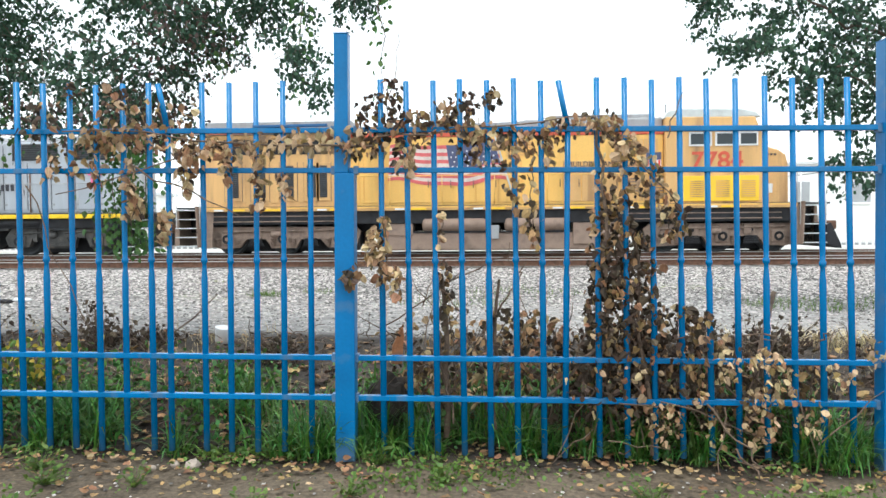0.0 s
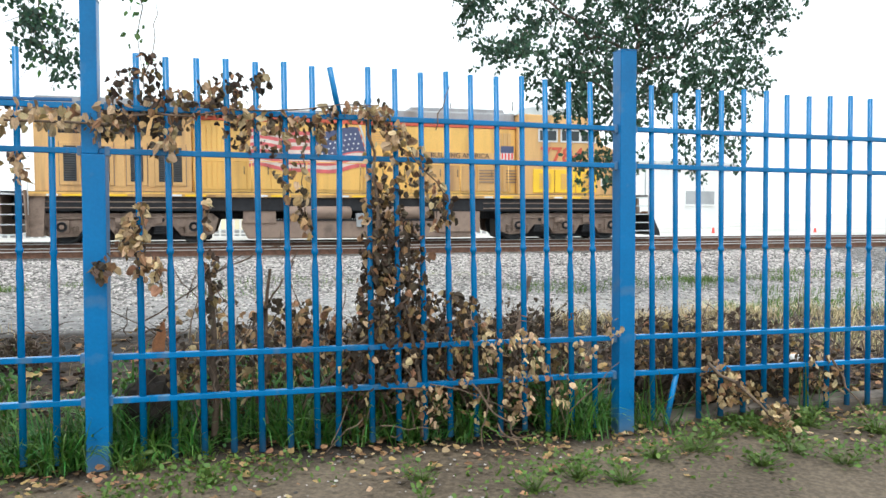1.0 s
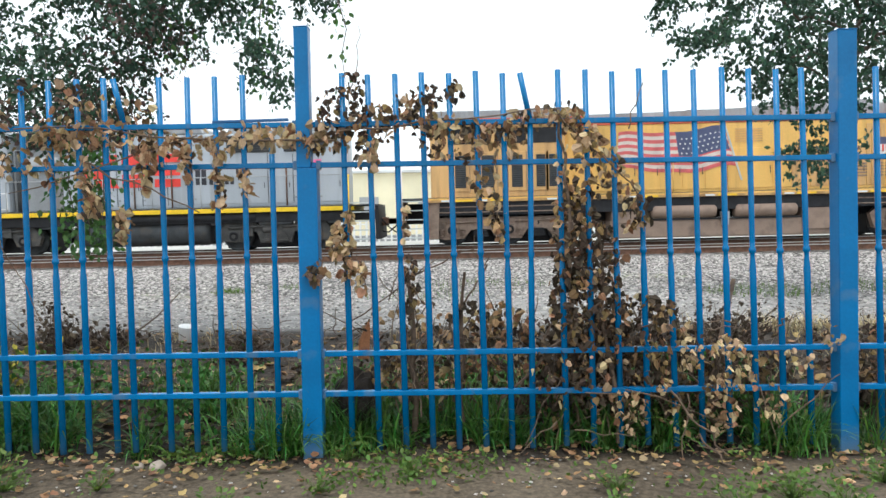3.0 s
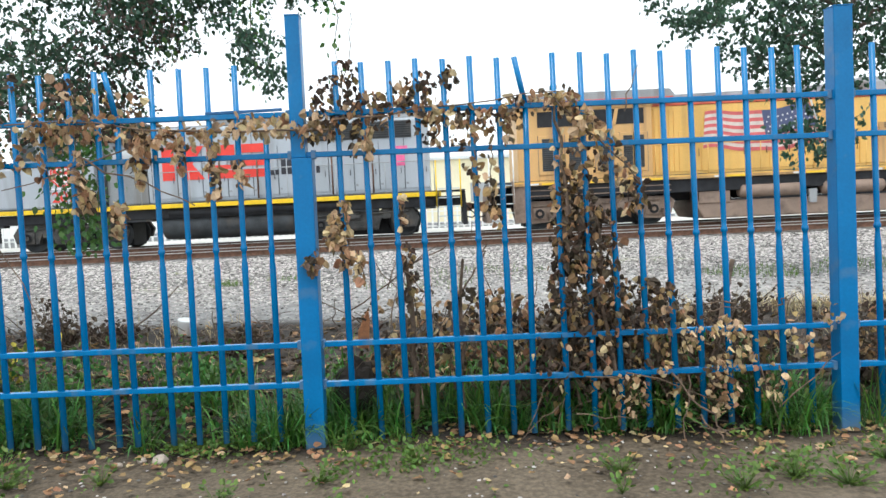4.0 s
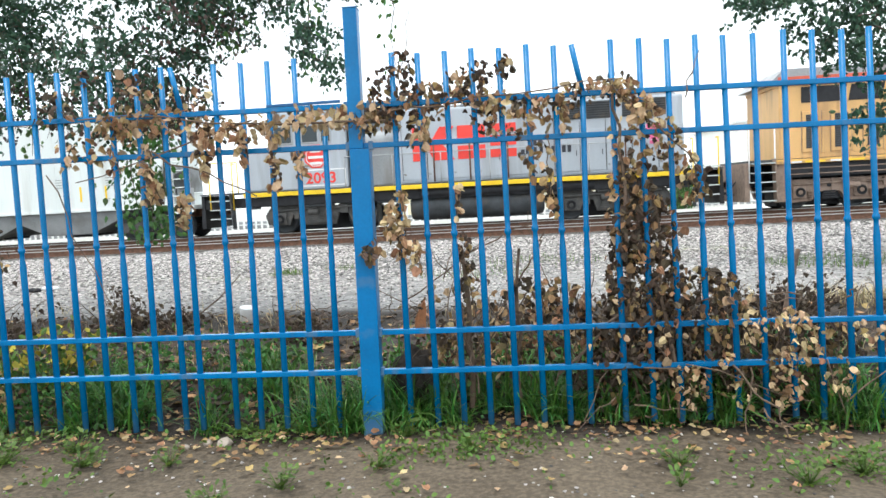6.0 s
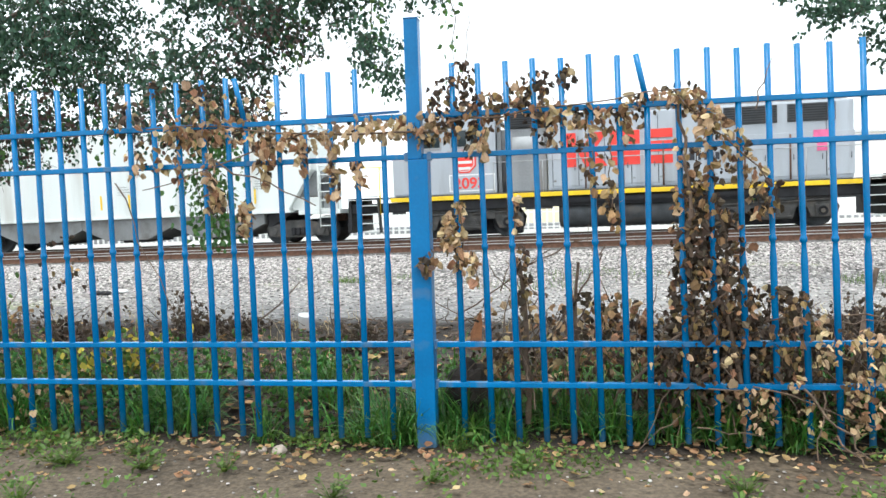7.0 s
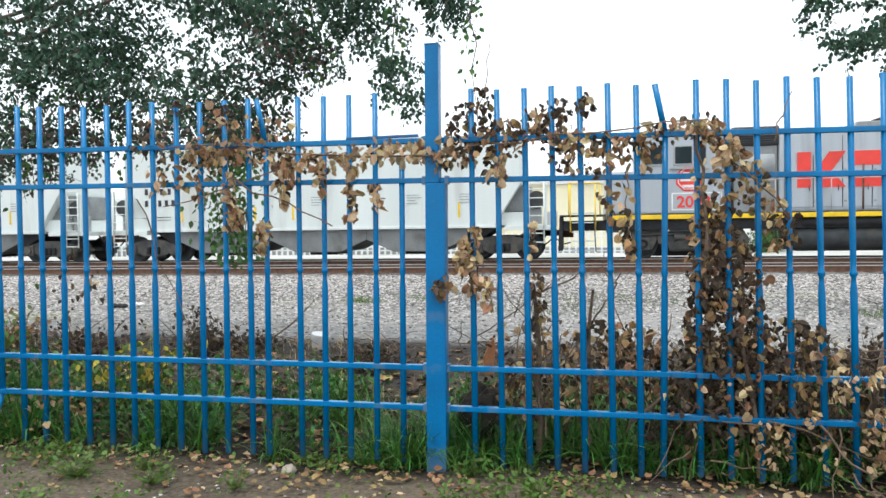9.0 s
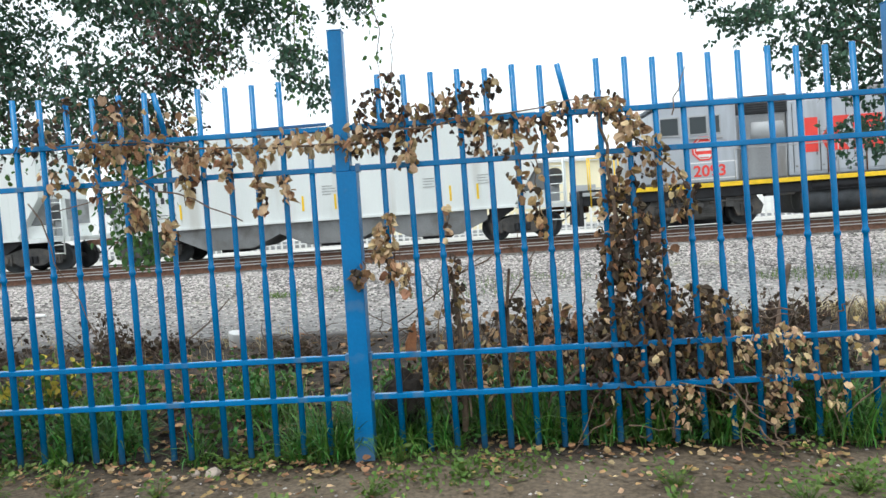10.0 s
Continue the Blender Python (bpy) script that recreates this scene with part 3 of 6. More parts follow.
    for x0 in (-8.1, -6.9, -4.6, -2.0, 0.6, 3.2, 5.6, 8.2):
        part("reflector", box(x0, x0 + 0.32, -1.584, -1.577, 1.475, 1.535), WHITE, sill, "small white reflector strip")
        part("reflector", box(x0 + 0.42, x0 + 1.05, -1.584, -1.577, 1.475, 1.535), AMBER_BRIGHT, sill, "small yellow reflector strip")
    for x0 in (5.7, 6.6, 7.6, 8.7, 9.6, -7.9, -6.9, -5.0, -4.2):
        part("underframe_box", box(x0, x0 + 0.5, -1.42, -1.2, 1.05, 1.36, 0.02), DARK_GREY, root)
    for x0, x1 in ((-8.2, -3.4), (5.6, 10.6)):
        for y, z in ((-1.46, 1.12), (-1.44, 1.30)):
            part("air_pipe", rod((x0, y, z), (x1, y, z), 0.022, seg=6), TRUCK_BROWN, root)
    part("exhaust_stack", box(0.4, 1.3, -0.4, 0.4, 4.30, 4.46, 0.04), BLACK, root)
    part("inverter_box", prism([(3.0, 4.40), (3.15, 4.60), (6.5, 4.62), (6.6, 4.40)], -0.9, 0.9, 0.03), AMBER_GREY, root)
    # cab and nose
    cab = part("cab", prism([(6.86, 1.60), (6.86, 4.42), (9.72, 4.40), (9.85, 4.05), (10.05, 3.62), (10.05, 1.60)], -1.50, 1.50, 0.04), AMBER_ORANGE, root)
    part("cab_roof", prism([(6.80, 4.38), (6.95, 4.62), (7.4, 4.68), (9.3, 4.66), (9.75, 4.56), (9.95, 4.40)], -1.46, 1.46, 0.04), PALE_GREY, root)
    part("roof_stripe", box(6.86, 9.80, -1.515, -1.501, 3.95, 4.05), AMBER_RED, cab)
    part("nose", prism([(10.05, 1.60), (10.05, 3.55), (10.65, 3.36), (10.88, 3.20), (10.95, 2.9), (10.98, 1.60)], -1.05, 1.05, 0.05), AMBER_ORANGE, root)
    for x0, x1 in ((7.66, 8.28), (8.50, 9.15), (9.25, 9.75)):
        wf = part("cab_window", box(x0 - 0.06, x1 + 0.06, -1.53, -1.49, 3.46, 3.92, 0.015), WHITE, cab)
        part("pane", box(x0, x1, -1.536, -1.531, 3.52, 3.86), GLASS, wf)
    wf = part("window_awning", prism([(7.55, 4.02), (7.55, 4.05), (9.85, 4.05), (9.85, 4.02)], -1.68, -1.5), PALE_GREY, cab)
    for i, x0 in enumerate((7.42, 8.24, 9.06)):
        d = part("battery_box_door", box(x0, x0 + 0.78, -1.55, -1.50, 1.68, 2.50, 0.012), AMBER_BRIGHT, cab, "bright yellow louvred access door")
        bm = bmesh.new()
        for j in range(8):
            b_box(bm, x0 + 0.22, x0 + 0.66, -1.565, -1.551, 1.82 + 0.07 * j, 1.85 + 0.07 * j)
        part("slat", bm, AMBER_ORANGE, d)
    part("placard", box(10.25, 10.45, -1.066, -1.052, 1.95, 2.25), WHITE, cab)
    lettering("number", "7784", 0.78, TEXT_RED, root, pose(7.67, -1.512, 2.74, 90), 1.08, 0.012)
    lettering("slogan", "BUILDING AMERICA", 0.24, TEXT_DARK, root, pose(3.75, -1.312, 2.86, 90), 0.98)
    sh = part("shield", prism([(6.28, 3.22), (6.28, 2.85), (6.52, 2.66), (6.76, 2.85), (6.76, 3.22)], -1.315, -1.306), WHITE, root)
    part("shield_band", box(6.28, 6.76, -1.32, -1.316, 3.06, 3.30), NAVY, sh)
    for k in range(4):
        part("shield_stripe", box(6.31 + 0.12 * k, 6.37 + 0.12 * k, -1.32, -1.316, 2.80 + 0.03 * abs(k - 1.5), 3.05), SILVER_RED, sh)
    bm = bmesh.new()
    for k in range(4):
        b_box(bm, 10.12 + 0.12 * k, 10.2 + 0.12 * k, -1.064, -1.052, 3.18, 3.24)
    part("marking", bm, TEXT_DARK, root)
    flag_band(root, -1.315)
    # underframe
    tank = part("fuel_tank", prism([(-2.3, 0.12), (-2.5, 0.5), (-2.5, 0.72), (5.4, 0.72), (5.4, 0.45), (5.2, 0.12)], -1.35, 1.35, 0.06), TANK_BROWN, root)
    for x0, x1 in ((-1.12, 1.05), (1.62, 3.72)):
        part("air_tank", b_lathe(bmesh.new(), [(0.10, x0), (0.20, x0 + 0.03), (0.25, x0 + 0.10), (0.25, x1 - 0.10), (0.20, x1 - 0.03), (0.10, x1)], (0, -1.28, 1.0), "X", 20), TANK_BROWN, root)
    part("equipment_box", box(3.88, 5.50, -1.42, 1.0, 0.30, 1.10, 0.03), TANK_BROWN, root)
    part("equipment_box", box(-2.45, -1.42, -1.40, 1.0, 0.62, 1.16, 0.03), TANK_BROWN, root)
    part("tank_seam", box(-1.4, 3.86, -1.39, -1.34, 0.70, 0.76, 0.01), BLACK, root)
    part("filler", prism([(1.20, 0.5), (1.17, 0.95), (1.45, 0.95), (1.43, 0.5)], -1.45, -1.3, 0.01), HOP_GREY, root)
    bogie(root, (-7.75, -5.85, -3.95), TRUCK_BROWN, 0.53, "six")
    bogie(root, (6.95, 8.75, 10.55), TRUCK_BROWN, 0.53, "six")
    end_steps(root, -9.0, -1, TRUCK_BROWN, WHITE, 1.65, -1)
    part("step_plate", prism([(-8.60, 0.25), (-8.60, 1.55), (-8.15, 1.55), (-8.22, 0.25)], -1.48, -1.42, 0.01), TRUCK_BROWN, root)
    end_steps(root, 11.55, -1, TRUCK_BROWN, WHITE, 1.65, 1)
    part("step_plate", prism([(11.15, 0.25), (11.15, 1.55), (10.85, 1.55), (10.9, 0.25)], -1.48, -1.42, 0.01), TRUCK_BROWN, root)
    handrail(root, -3.9, 6.5, -1, 1.6, AMBER_YELLOW, 7)
    bm = bmesh.new()
    for x in (11.1, 11.9):
        b_rod(bm, (x, -1.4, 1.6), (x, -1.4, 2.75), 0.02, seg=6)
    b_rod(bm, (11.1, -1.4, 2.75), (11.9, -1.4, 2.75), 0.02, seg=6)
    b_rod(bm, (11.95, -1.4, 2.6), (11.95, 1.4, 2.6), 0.02, seg=6)
    part("end_rail", bm, HOP_GREY, root)
    bm = bmesh.new()
    for x, h in ((7.3, 0.5), (4.9, 0.35)):
        b_rod(bm, (x, 0.3, 4.6), (x, 0.3, 4.6 + h), 0.02, seg=6)
    part("antenna", bm, DARK_GREY, root)
    TRAIN.append(root)


def build_grey_locomotive():
    root = thing("locomotive", "silver grey diesel locomotive with red shapes and yellow sill stripe", "locomotive")
    part("frame", box(-27.4, -10.3, -1.40, 1.40, 0.95, 1.28, 0.03), BLACK, root)
    part("sill_stripe", box(-26.0, -11.0, -1.56, 1.56, 1.29, 1.43, 0.006), STRIPE_YELLOW, root)
    part("walkway", box(-27.5, -10.2, -1.52, 1.52, 1.43, 1.47), DARK_GREY, root)
    for x, f in ((-27.4, -1), (-10.3, 1)):
        part("pilot", prism([(x, 0.3), (x + 0.15 * f, 0.3), (x + 0.10 * f, 1.42), (x, 1.42)], -1.45, 1.45, 0.01), BLACK, root)
        coupler(root, x, f)
    nose = part("nose", box(-25.95, -24.97, -1.30, 1.30, 1.47, 2.85, 0.08), SILVER_GREY, root)
    cab = part("cab", prism([(-24.95, 1.47), (-24.95, 3.85), (-24.65, 4.05), (-22.5, 4.05), (-22.40, 3.9), (-22.40, 1.47)], -1.50, 1.50, 0.04), SILVER_GREY, root)
    part("cab_roof", prism([(-25.1, 3.98), (-24.75, 4.14), (-22.35, 4.14), (-22.25, 3.98)], -1.42, 1.42, 0.04), SILVER_GREY, root)
    for x0, x1 in ((-24.80, -24.25), (-23.87, -23.36), (-23.22, -22.94)):
        wf = part("cab_window", box(x0 - 0.05, x1 + 0.05, -1.53, -1.49, 2.98, 3.62, 0.015), HOP_GREY, cab)
        part("pane", box(x0, x1, -1.536, -1.531, 3.04, 3.57), GLASS, wf)
    part("window_rail", box(-24.0, -22.85, -1.58, -1.50, 2.86, 2.92), HOP_GREY, cab)
    pl = part("number_panel", box(-23.98, -22.46, -1.512, -1.501, 1.56, 2.12), WHITE, cab)
    part("panel_inset", box(-23.94, -22.50, -1.516, -1.513, 1.60, 2.08), SILVER_GREY, pl)
    lettering("number", "2093", 0.50, SILVER_RED, root, pose(-23.83, -1.524, 1.66, 90), 1.05, 0.01)
    octa = [(-23.45 + 0.42 * math.cos(k * math.tau / 8 + math.tau / 16), 2.55 + 0.42 * math.sin(k * math.tau / 8 + math.tau / 16)) for k in range(8)]
    oc = part("octagon_sign", prism(octa, -1.512, -1.501), SILVER_RED, cab, "red eight-sided sign with white marks")
    octa2 = [(-23.45 + 0.36 * math.cos(k * math.tau / 8 + math.tau / 16), 2.55 + 0.36 * math.sin(k * math.tau / 8 + math.tau / 16)) for k in range(8)]
    part("sign_ring", prism(octa2, -1.516, -1.513), WHITE, oc)
    octa3 = [(-23.45 + 0.33 * math.cos(k * math.tau / 8 + math.tau / 16), 2.55 + 0.33 * math.sin(k * math.tau / 8 + math.tau / 16)) for k in range(8)]
    part("sign_face", prism(octa3, -1.520, -1.517), SILVER_RED, oc)
    for k, (w, z) in enumerate(((0.18, 2.72), (0.26, 2.52), (0.20, 2.32))):
        part("sign_bar", box(-23.45 - w, -23.45 + w, -1.524, -1.521, z - 0.045, z + 0.045), WHITE, oc)
    # electrical cabinet and blower section behind the cab
    part("cabinet", box(-22.37, -20.75, -1.25, 1.25, 1.47, 3.55, 0.04), SILVER_GREY2, root)
    part("cabinet_hatch", b_lathe(bmesh.new(), [(0.2, -21.9), (0.42, -21.85), (0.42, -20.85), (0.2, -20.8)], (0, -0.95, 3.0), "X", 20), HOP_GREY, root)
    part("air_filter_hatch", box(-22.1, -20.7, -1.30, 1.30, 3.56, 4.15, 0.04), DARK_GREY, root)
    bm = bmesh.new()
    for k in range(7):
        b_box(bm, -22.05, -20.75, -1.325, -1.301, 3.60 + 0.075 * k, 3.635 + 0.075 * k)
    part("louvre", bm, BLACK, root)
    part("drain_pipe", rod((-22.15, -1.32, 1.47), (-22.15, -1.32, 3.5), 0.08, seg=10), DARK_GREY, root)
    # long hood
    hood = part("engine_hood", box(-20.72, -11.35, -1.30, 1.30, 1.47, 3.92, 0.07), SILVER_GREY, root)
    part("hood_roof", prism([(-20.72, 3.90), (-20.5, 4.02), (-11.6, 4.02), (-11.35, 3.88)], -1.05, 1.05, 0.05), SILVER_GREY2, root)
    for i in range(11):
        x = -20.55 + 0.84 * i
        d = part("hood_door", box(x, x + 0.80, -1.325, -1.30, 1.60, 2.95, 0.008), SILVER_GREY, hood)
        part("latch", rod((x + 0.70, -1.34, 2.1), (x + 0.70, -1.34, 2.28), 0.012, seg=6), DARK_GREY, d)
        part("door_seam", box(x - 0.026, x - 0.010, -1.312, -1.298, 1.58, 3.20 if i % 2 else 3.78), DARK_GREY, hood)
        part("hinge", box(x + 0.02, x + 0.10, -1.334, -1.326, 2.70, 2.76), SILVER_GREY2, d)
        part("hinge", box(x + 0.02, x + 0.10, -1.334, -1.326, 1.74, 1.80), SILVER_GREY2, d)
    for x0, x1 in ((-15.2, -13.6), (-13.3, -11.9)):
        g = part("radiator_screen", box(x0, x1, -1.33, -1.29, 3.28, 3.84, 0.01), DARK_GREY, hood)
        bm = bmesh.new()
        for k in range(7):
            b_box(bm, x0 + 0.03, x1 - 0.03, -1.345, -1.331, 3.31 + 0.075 * k, 3.335 + 0.075 * k)
        part("slat", bm, BLACK, g)
    for x in (-14.9, -13.4, -12.2):
        part("roof_fan", b_lathe(bmesh.new(), [(0.58, 4.0), (0.60, 4.16), (0.54, 4.2), (0.1, 4.21)], (x, 0, 0), "Z", 20), SILVER_GREY2, root)
    part("dynamic_brake_blister", prism([(-18.6, 3.95), (-18.4, 4.22), (-16.2, 4.22), (-16.0, 3.95)], -1.15, 1.15, 0.04), SILVER_GREY2, root)
    part("exhaust_stack", box(-17.5, -17.0, -0.3, 0.3, 4.2, 4.42, 0.03), BLACK, root)
    for x in (-19.51, -18.31, -17.06, -14.58, -13.23):
        part("seam_rail", rod((x, -1.35, 1.5), (x, -1.35, 2.9), 0.026, seg=6), RUST, hood)
    # large red shapes and small dark bars
    y0, y1 = -1.338, -1.326
    part("red_shape", box(-20.20, -19.80, y0, y1, 2.20, 3.30), SILVER_RED, root)
    part("red_shape", prism([(-19.72, 2.62), (-19.28, 3.30), (-18.80, 3.30), (-19.20, 2.72), (-18.80, 2.20), (-19.50, 2.20)], y0, y1), SILVER_RED, root)
    for x0, x1, zs in ((-18.70, -17.78, ((2.20, 2.64), (2.86, 3.30))), (-17.62, -16.76, ((2.20, 2.48), (2.58, 2.92), (3.02, 3.30)))):
        for za, zb in zs:
            part("red_shape", box(x0, x1, y0, y1, za, zb), SILVER_RED, root)
    for x0, w, h in ((-16.62, 0.12, 0.16), (-16.46, 0.12, 0.16), (-16.26, 0.16, 0.5), (-16.06, 0.16, 0.5), (-15.80, 0.12, 0.26), (-15.62, 0.10, 0.26), (-15.46, 0.12, 0.26), (-15.28, 0.12, 0.26), (-15.10, 0.12, 0.26)):
        part("lettering_bar", box(x0, x0 + w, y0, y1, 2.24, 2.24 + h), TEXT_DARK, root)
    bm = bmesh.new()
    b_box(bm, -12.55, -12.05, y0, y1, 2.75, 3.0)
    b_box(bm, -12.45, -12.15, y0, y1, 2.35, 2.70)
    part("pink_patch", bm, PINK, root)
    part("fuel_tank", b_lathe(bmesh.new(), [(0.30, -20.40), (0.42, -20.37), (0.46, -20.3), (0.46, -16.05), (0.42, -15.95), (0.30, -15.9)], (0, -0.85, 0.70), "X", 24), DARK_GREY, root)
    part("fuel_tank_core", box(-20.1, -16.1, -0.85, 1.25, 0.22, 0.95, 0.05), BLACK, root)
    part("air_tank", b_lathe(bmesh.new(), [(0.08, -20.1), (0.17, -20.05), (0.17, -14.3), (0.08, -14.25)], (0, -1.30, 1.13), "X", 16), BLACK, root)
    bogie(root, (-24.85, -22.10), GEAR_GREY, 0.5, "four")
    bogie(root, (-15.05, -12.30), GEAR_GREY, 0.5, "four")
    for x0, x1 in ((-26.0, -25.6), (-24.0, -23.0), (-21.5, -20.6), (-15.8, -15.4), (-14.2, -13.1), (-11.9, -11.2)):
        part("underframe_box", box(x0, x1, -1.35, -1.0, 0.88, 1.24, 0.02), DARK_GREY, root)
    end_steps(root, -26.75, -1, DARK_GREY, STRIPE_YELLOW, 1.45, -1)
    end_steps(root, -10.75, -1, DARK_GREY, STRIPE_YELLOW, 1.45, 1)
    handrail(root, -22.5, -11.2, -1, 1.47, HOP_GREY, 8)
    bm = bmesh.new()
    b_rod(bm, (-26.2, -1.45, 1.47), (-26.2, -1.45, 2.5), 0.02, seg=6)
    b_rod(bm, (-27.2, -1.45, 1.47), (-27.2, -1.45, 2.5), 0.02, seg=6)
    b_rod(bm, (-27.2, -1.45, 2.5), (-26.2, -1.45, 2.5), 0.02, seg=6)
    part("end_rail", bm, STRIPE_YELLOW, root)
    TRAIN.append(root)


def build_hopper(cx):
    """A covered hopper: white side sheets, sloped ends, three outlets below."""
    root = thing("hopper_car", "pale grey covered hopper car with dark grimy outlet chutes", "freight car", "hopper cars of the train")
    T, B = 7.05, 6.15
    side = [(cx - B, 1.14), (cx - T, 2.55), (cx - T, 4.05), (cx + T, 4.05), (cx + T, 2.55), (cx + B, 1.14)]
    body = part("body", prism(side, -1.52, 1.52, 0.03), HOP_WHITE, root)
    part("roof", prism([(cx - T - 0.05, 4.05), (cx - T, 4.22), (cx + T, 4.22), (cx + T + 0.05, 4.05)], -1.45, 1.45, 0.05), HOP_WHITE, root)
    part("roof_walk", box(cx - 6.7, cx + 6.7, -0.55, 0.55, 4.30, 4.34), HOP_GREY, root)
    for i in range(5):
        part("hatch", box(cx - 5.6 + 2.4 * i, cx - 4.2 + 2.4 * i, -0.4, 0.4, 4.2, 4.36, 0.03), HOP_WHITE, root)
    part("side_sill", box(cx - B - 0.1, cx + B + 0.1, -1.55, 1.55, 1.09, 1.18, 0.01), HOP_WHITE, root)
    for s in (-1, 1):
        # shade painted in: right slope sheet dark, left one kept white as lit
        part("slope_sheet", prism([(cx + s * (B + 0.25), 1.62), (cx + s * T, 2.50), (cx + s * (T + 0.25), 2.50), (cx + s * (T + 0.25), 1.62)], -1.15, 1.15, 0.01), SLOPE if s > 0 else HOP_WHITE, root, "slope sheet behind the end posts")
        part("shear_plate", box(min(cx + s * 6.25, cx + s * 7.25), max(cx + s * 6.25, cx + s * 7.25), -1.30, 1.30, 1.16, 1.60, 0.02), HOP_WHITE, root)
        part("end_sill", box(cx + s * 7.25 - 0.75, cx + s * 7.25 + 0.75, -1.45, 1.45, 1.00, 1.155, 0.02), HOP_WHITE, root)
        for dx, z in ((7.28, 4.0), (7.85, 2.6)):
            part("end_post", box(cx + s * dx - 0.05, cx + s * dx + 0.05, -1.46, -1.36, 1.155, z, 0.01), HOP_WHITE, root)
        lad = bmesh.new()
        for dx in (7.3, 7.8):
            b_rod(lad, (cx + s * dx, -1.5, 0.55), (cx + s * dx, -1.5, 4.0 if dx < 7.5 else 2.6), 0.026, seg=6)
        for k in range(8):
            b_rod(lad, (cx + s * 7.30, -1.5, 0.6 + 0.29 * k), (cx + s * 7.80, -1.5, 0.6 + 0.29 * k), 0.02, seg=6)
        part("ladder", lad, HOP_WHITE, root)
        part("grab_rail", rod((cx + s * 7.85, -1.5, 2.5), (cx + s * 8.05, -1.3, 2.45), 0.02, seg=6), HOP_WHITE, root)
        bm = bmesh.new()
        b_lathe(bm, [(0.27, -1.28), (0.30, -1.26), (0.30, -1.22), (0.27, -1.20)], (cx + s * 7.55, 0, 2.0), "Y", 18)
        for a in range(3):
            c, d = 0.27 * math.cos(a * 1.047), 0.27 * math.sin(a * 1.047)
            b_rod(bm, (cx + s * 7.55 - c, -1.24, 2.0 - d), (cx + s * 7.55 + c, -1.24, 2.0 + d), 0.015, seg=5)
        b_rod(bm, (cx + s * 7.55, -1.22, 2.0), (cx + s * 7.55, -0.9, 2.0), 0.05, seg=8)
        part("brake_wheel", bm, DARK_GREY, root)
        bm = box(cx + s * 7.50 - 0.2, cx + s * 7.50 + 0.2, -1.1, -0.6, 1.16, 1.75, 0.02)
        b_rod(bm, (cx + s * 7.50, -0.85, 1.75), (cx + s * 7.50, -0.85, 2.3), 0.06, seg=8)
        part("brake_cylinder", bm, HOP_GREY, root)
        coupler(root, cx + s * 7.80, s)
        bogie(root, (cx + s * 6.40 - 0.87, cx + s * 6.40 + 0.87), GEAR_GREY, 0.46, "car")
    for k, x in enumerate((-3.5, 0.0, 3.5)):
        a, b = 1.75, 0.80
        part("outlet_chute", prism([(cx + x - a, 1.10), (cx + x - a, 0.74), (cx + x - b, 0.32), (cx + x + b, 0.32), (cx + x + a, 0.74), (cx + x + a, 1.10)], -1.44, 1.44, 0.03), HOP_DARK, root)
        part("gate", box(cx + x - 0.5, cx + x + 0.5, -0.9, 0.9, 0.22, 0.32, 0.02), BLACK, root)
    for s in (-1, 1):
        part("end_chute", prism([(cx + s * 5.32, 1.10), (cx + s * 5.32, 0.62), (cx + s * 5.45, 0.60), (cx + s * 6.15, 1.02), (cx + s * 6.15, 1.10)], -1.3, 1.3, 0.02), BLACK, root)
    for i in range(14):
        x = cx - 6.0 + 0.92 * i
        part("side_seam", box(x - 0.012, x + 0.012, -1.528, -1.519, 1.20, 4.0), HOP_WHITE, body)
    for x in (-5.1, -2.3, 0.2, 4.05, 4.95, -0.9):
        part("yellow_mark", box(cx + x, cx + x + 0.07, -1.534, -1.529, 1.45, 1.95), STRIPE_YELLOW, body, "small yellow reflector strip")
    for k in range(4):
        part("lettering_bar", box(cx - 6.50 + 0.30 * k, cx - 6.38 + 0.30 * k, -1.534, -1.529, 2.44, 2.66), TEXT_DARK, body)
    for k in range(5):
        part("lettering_bar", box(cx - 6.50 + 0.26 * k, cx - 6.38 + 0.26 * k, -1.534, -1.529, 2.02, 2.24), TEXT_DARK, body)
    for k in range(2):
        part("lettering_bar", box(cx - 6.20, cx - 5.50, -1.534, -1.529, 1.62 - 0.10 * k, 1.64 - 0.10 * k), TEXT_DARK, body)
    for j, x in enumerate((-0.2, 3.2, 5.0)):
        for k in range(4):
            part("lettering_bar", box(cx + x, cx + x + 0.3 + 0.07 * ((k * 7 + j) % 4), -1.534, -1.529, 1.95 + 0.09 * k, 1.966 + 0.09 * k), HOP_DARK, body)
    TRAIN.append(root)


# ---- fence ----
RAILS_Z = (1.855, 1.633, 0.581, 0.354)
POST_X = (-5.97, -2.948, 0.035, 3.027, 6.03)
POST_LEAN = (0.0, -1.0, 0.0, -1.1, 0.0)
POST_H = (2.40, 2.43, 2.385, 2.323, 2.35)


def picket_mesh(z0, z1, lean=0.0):
    """A slim tube with a turned collar at mid height."""
    bm = bmesh.new()
    c = 1.13
    if z1 > c + 0.1 and z0 < c - 0.2:
        prof = [(0.0178, z0), (0.0178, 0.90), (0.0186, 1.02), (0.0130, c - 0.045), (0.0130, c - 0.02), (0.0195, c - 0.012), (0.0195, c + 0.006), (0.0142, c + 0.014), (0.0152, c + 0.05), (0.0160, c + 0.2), (0.0160, z1)]
    else:
        prof = [(0.0168, z0), (0.0168, z1)]
    b_lathe(bm, prof, seg=10)
    return mesh_of("picket", bm, BLUE)


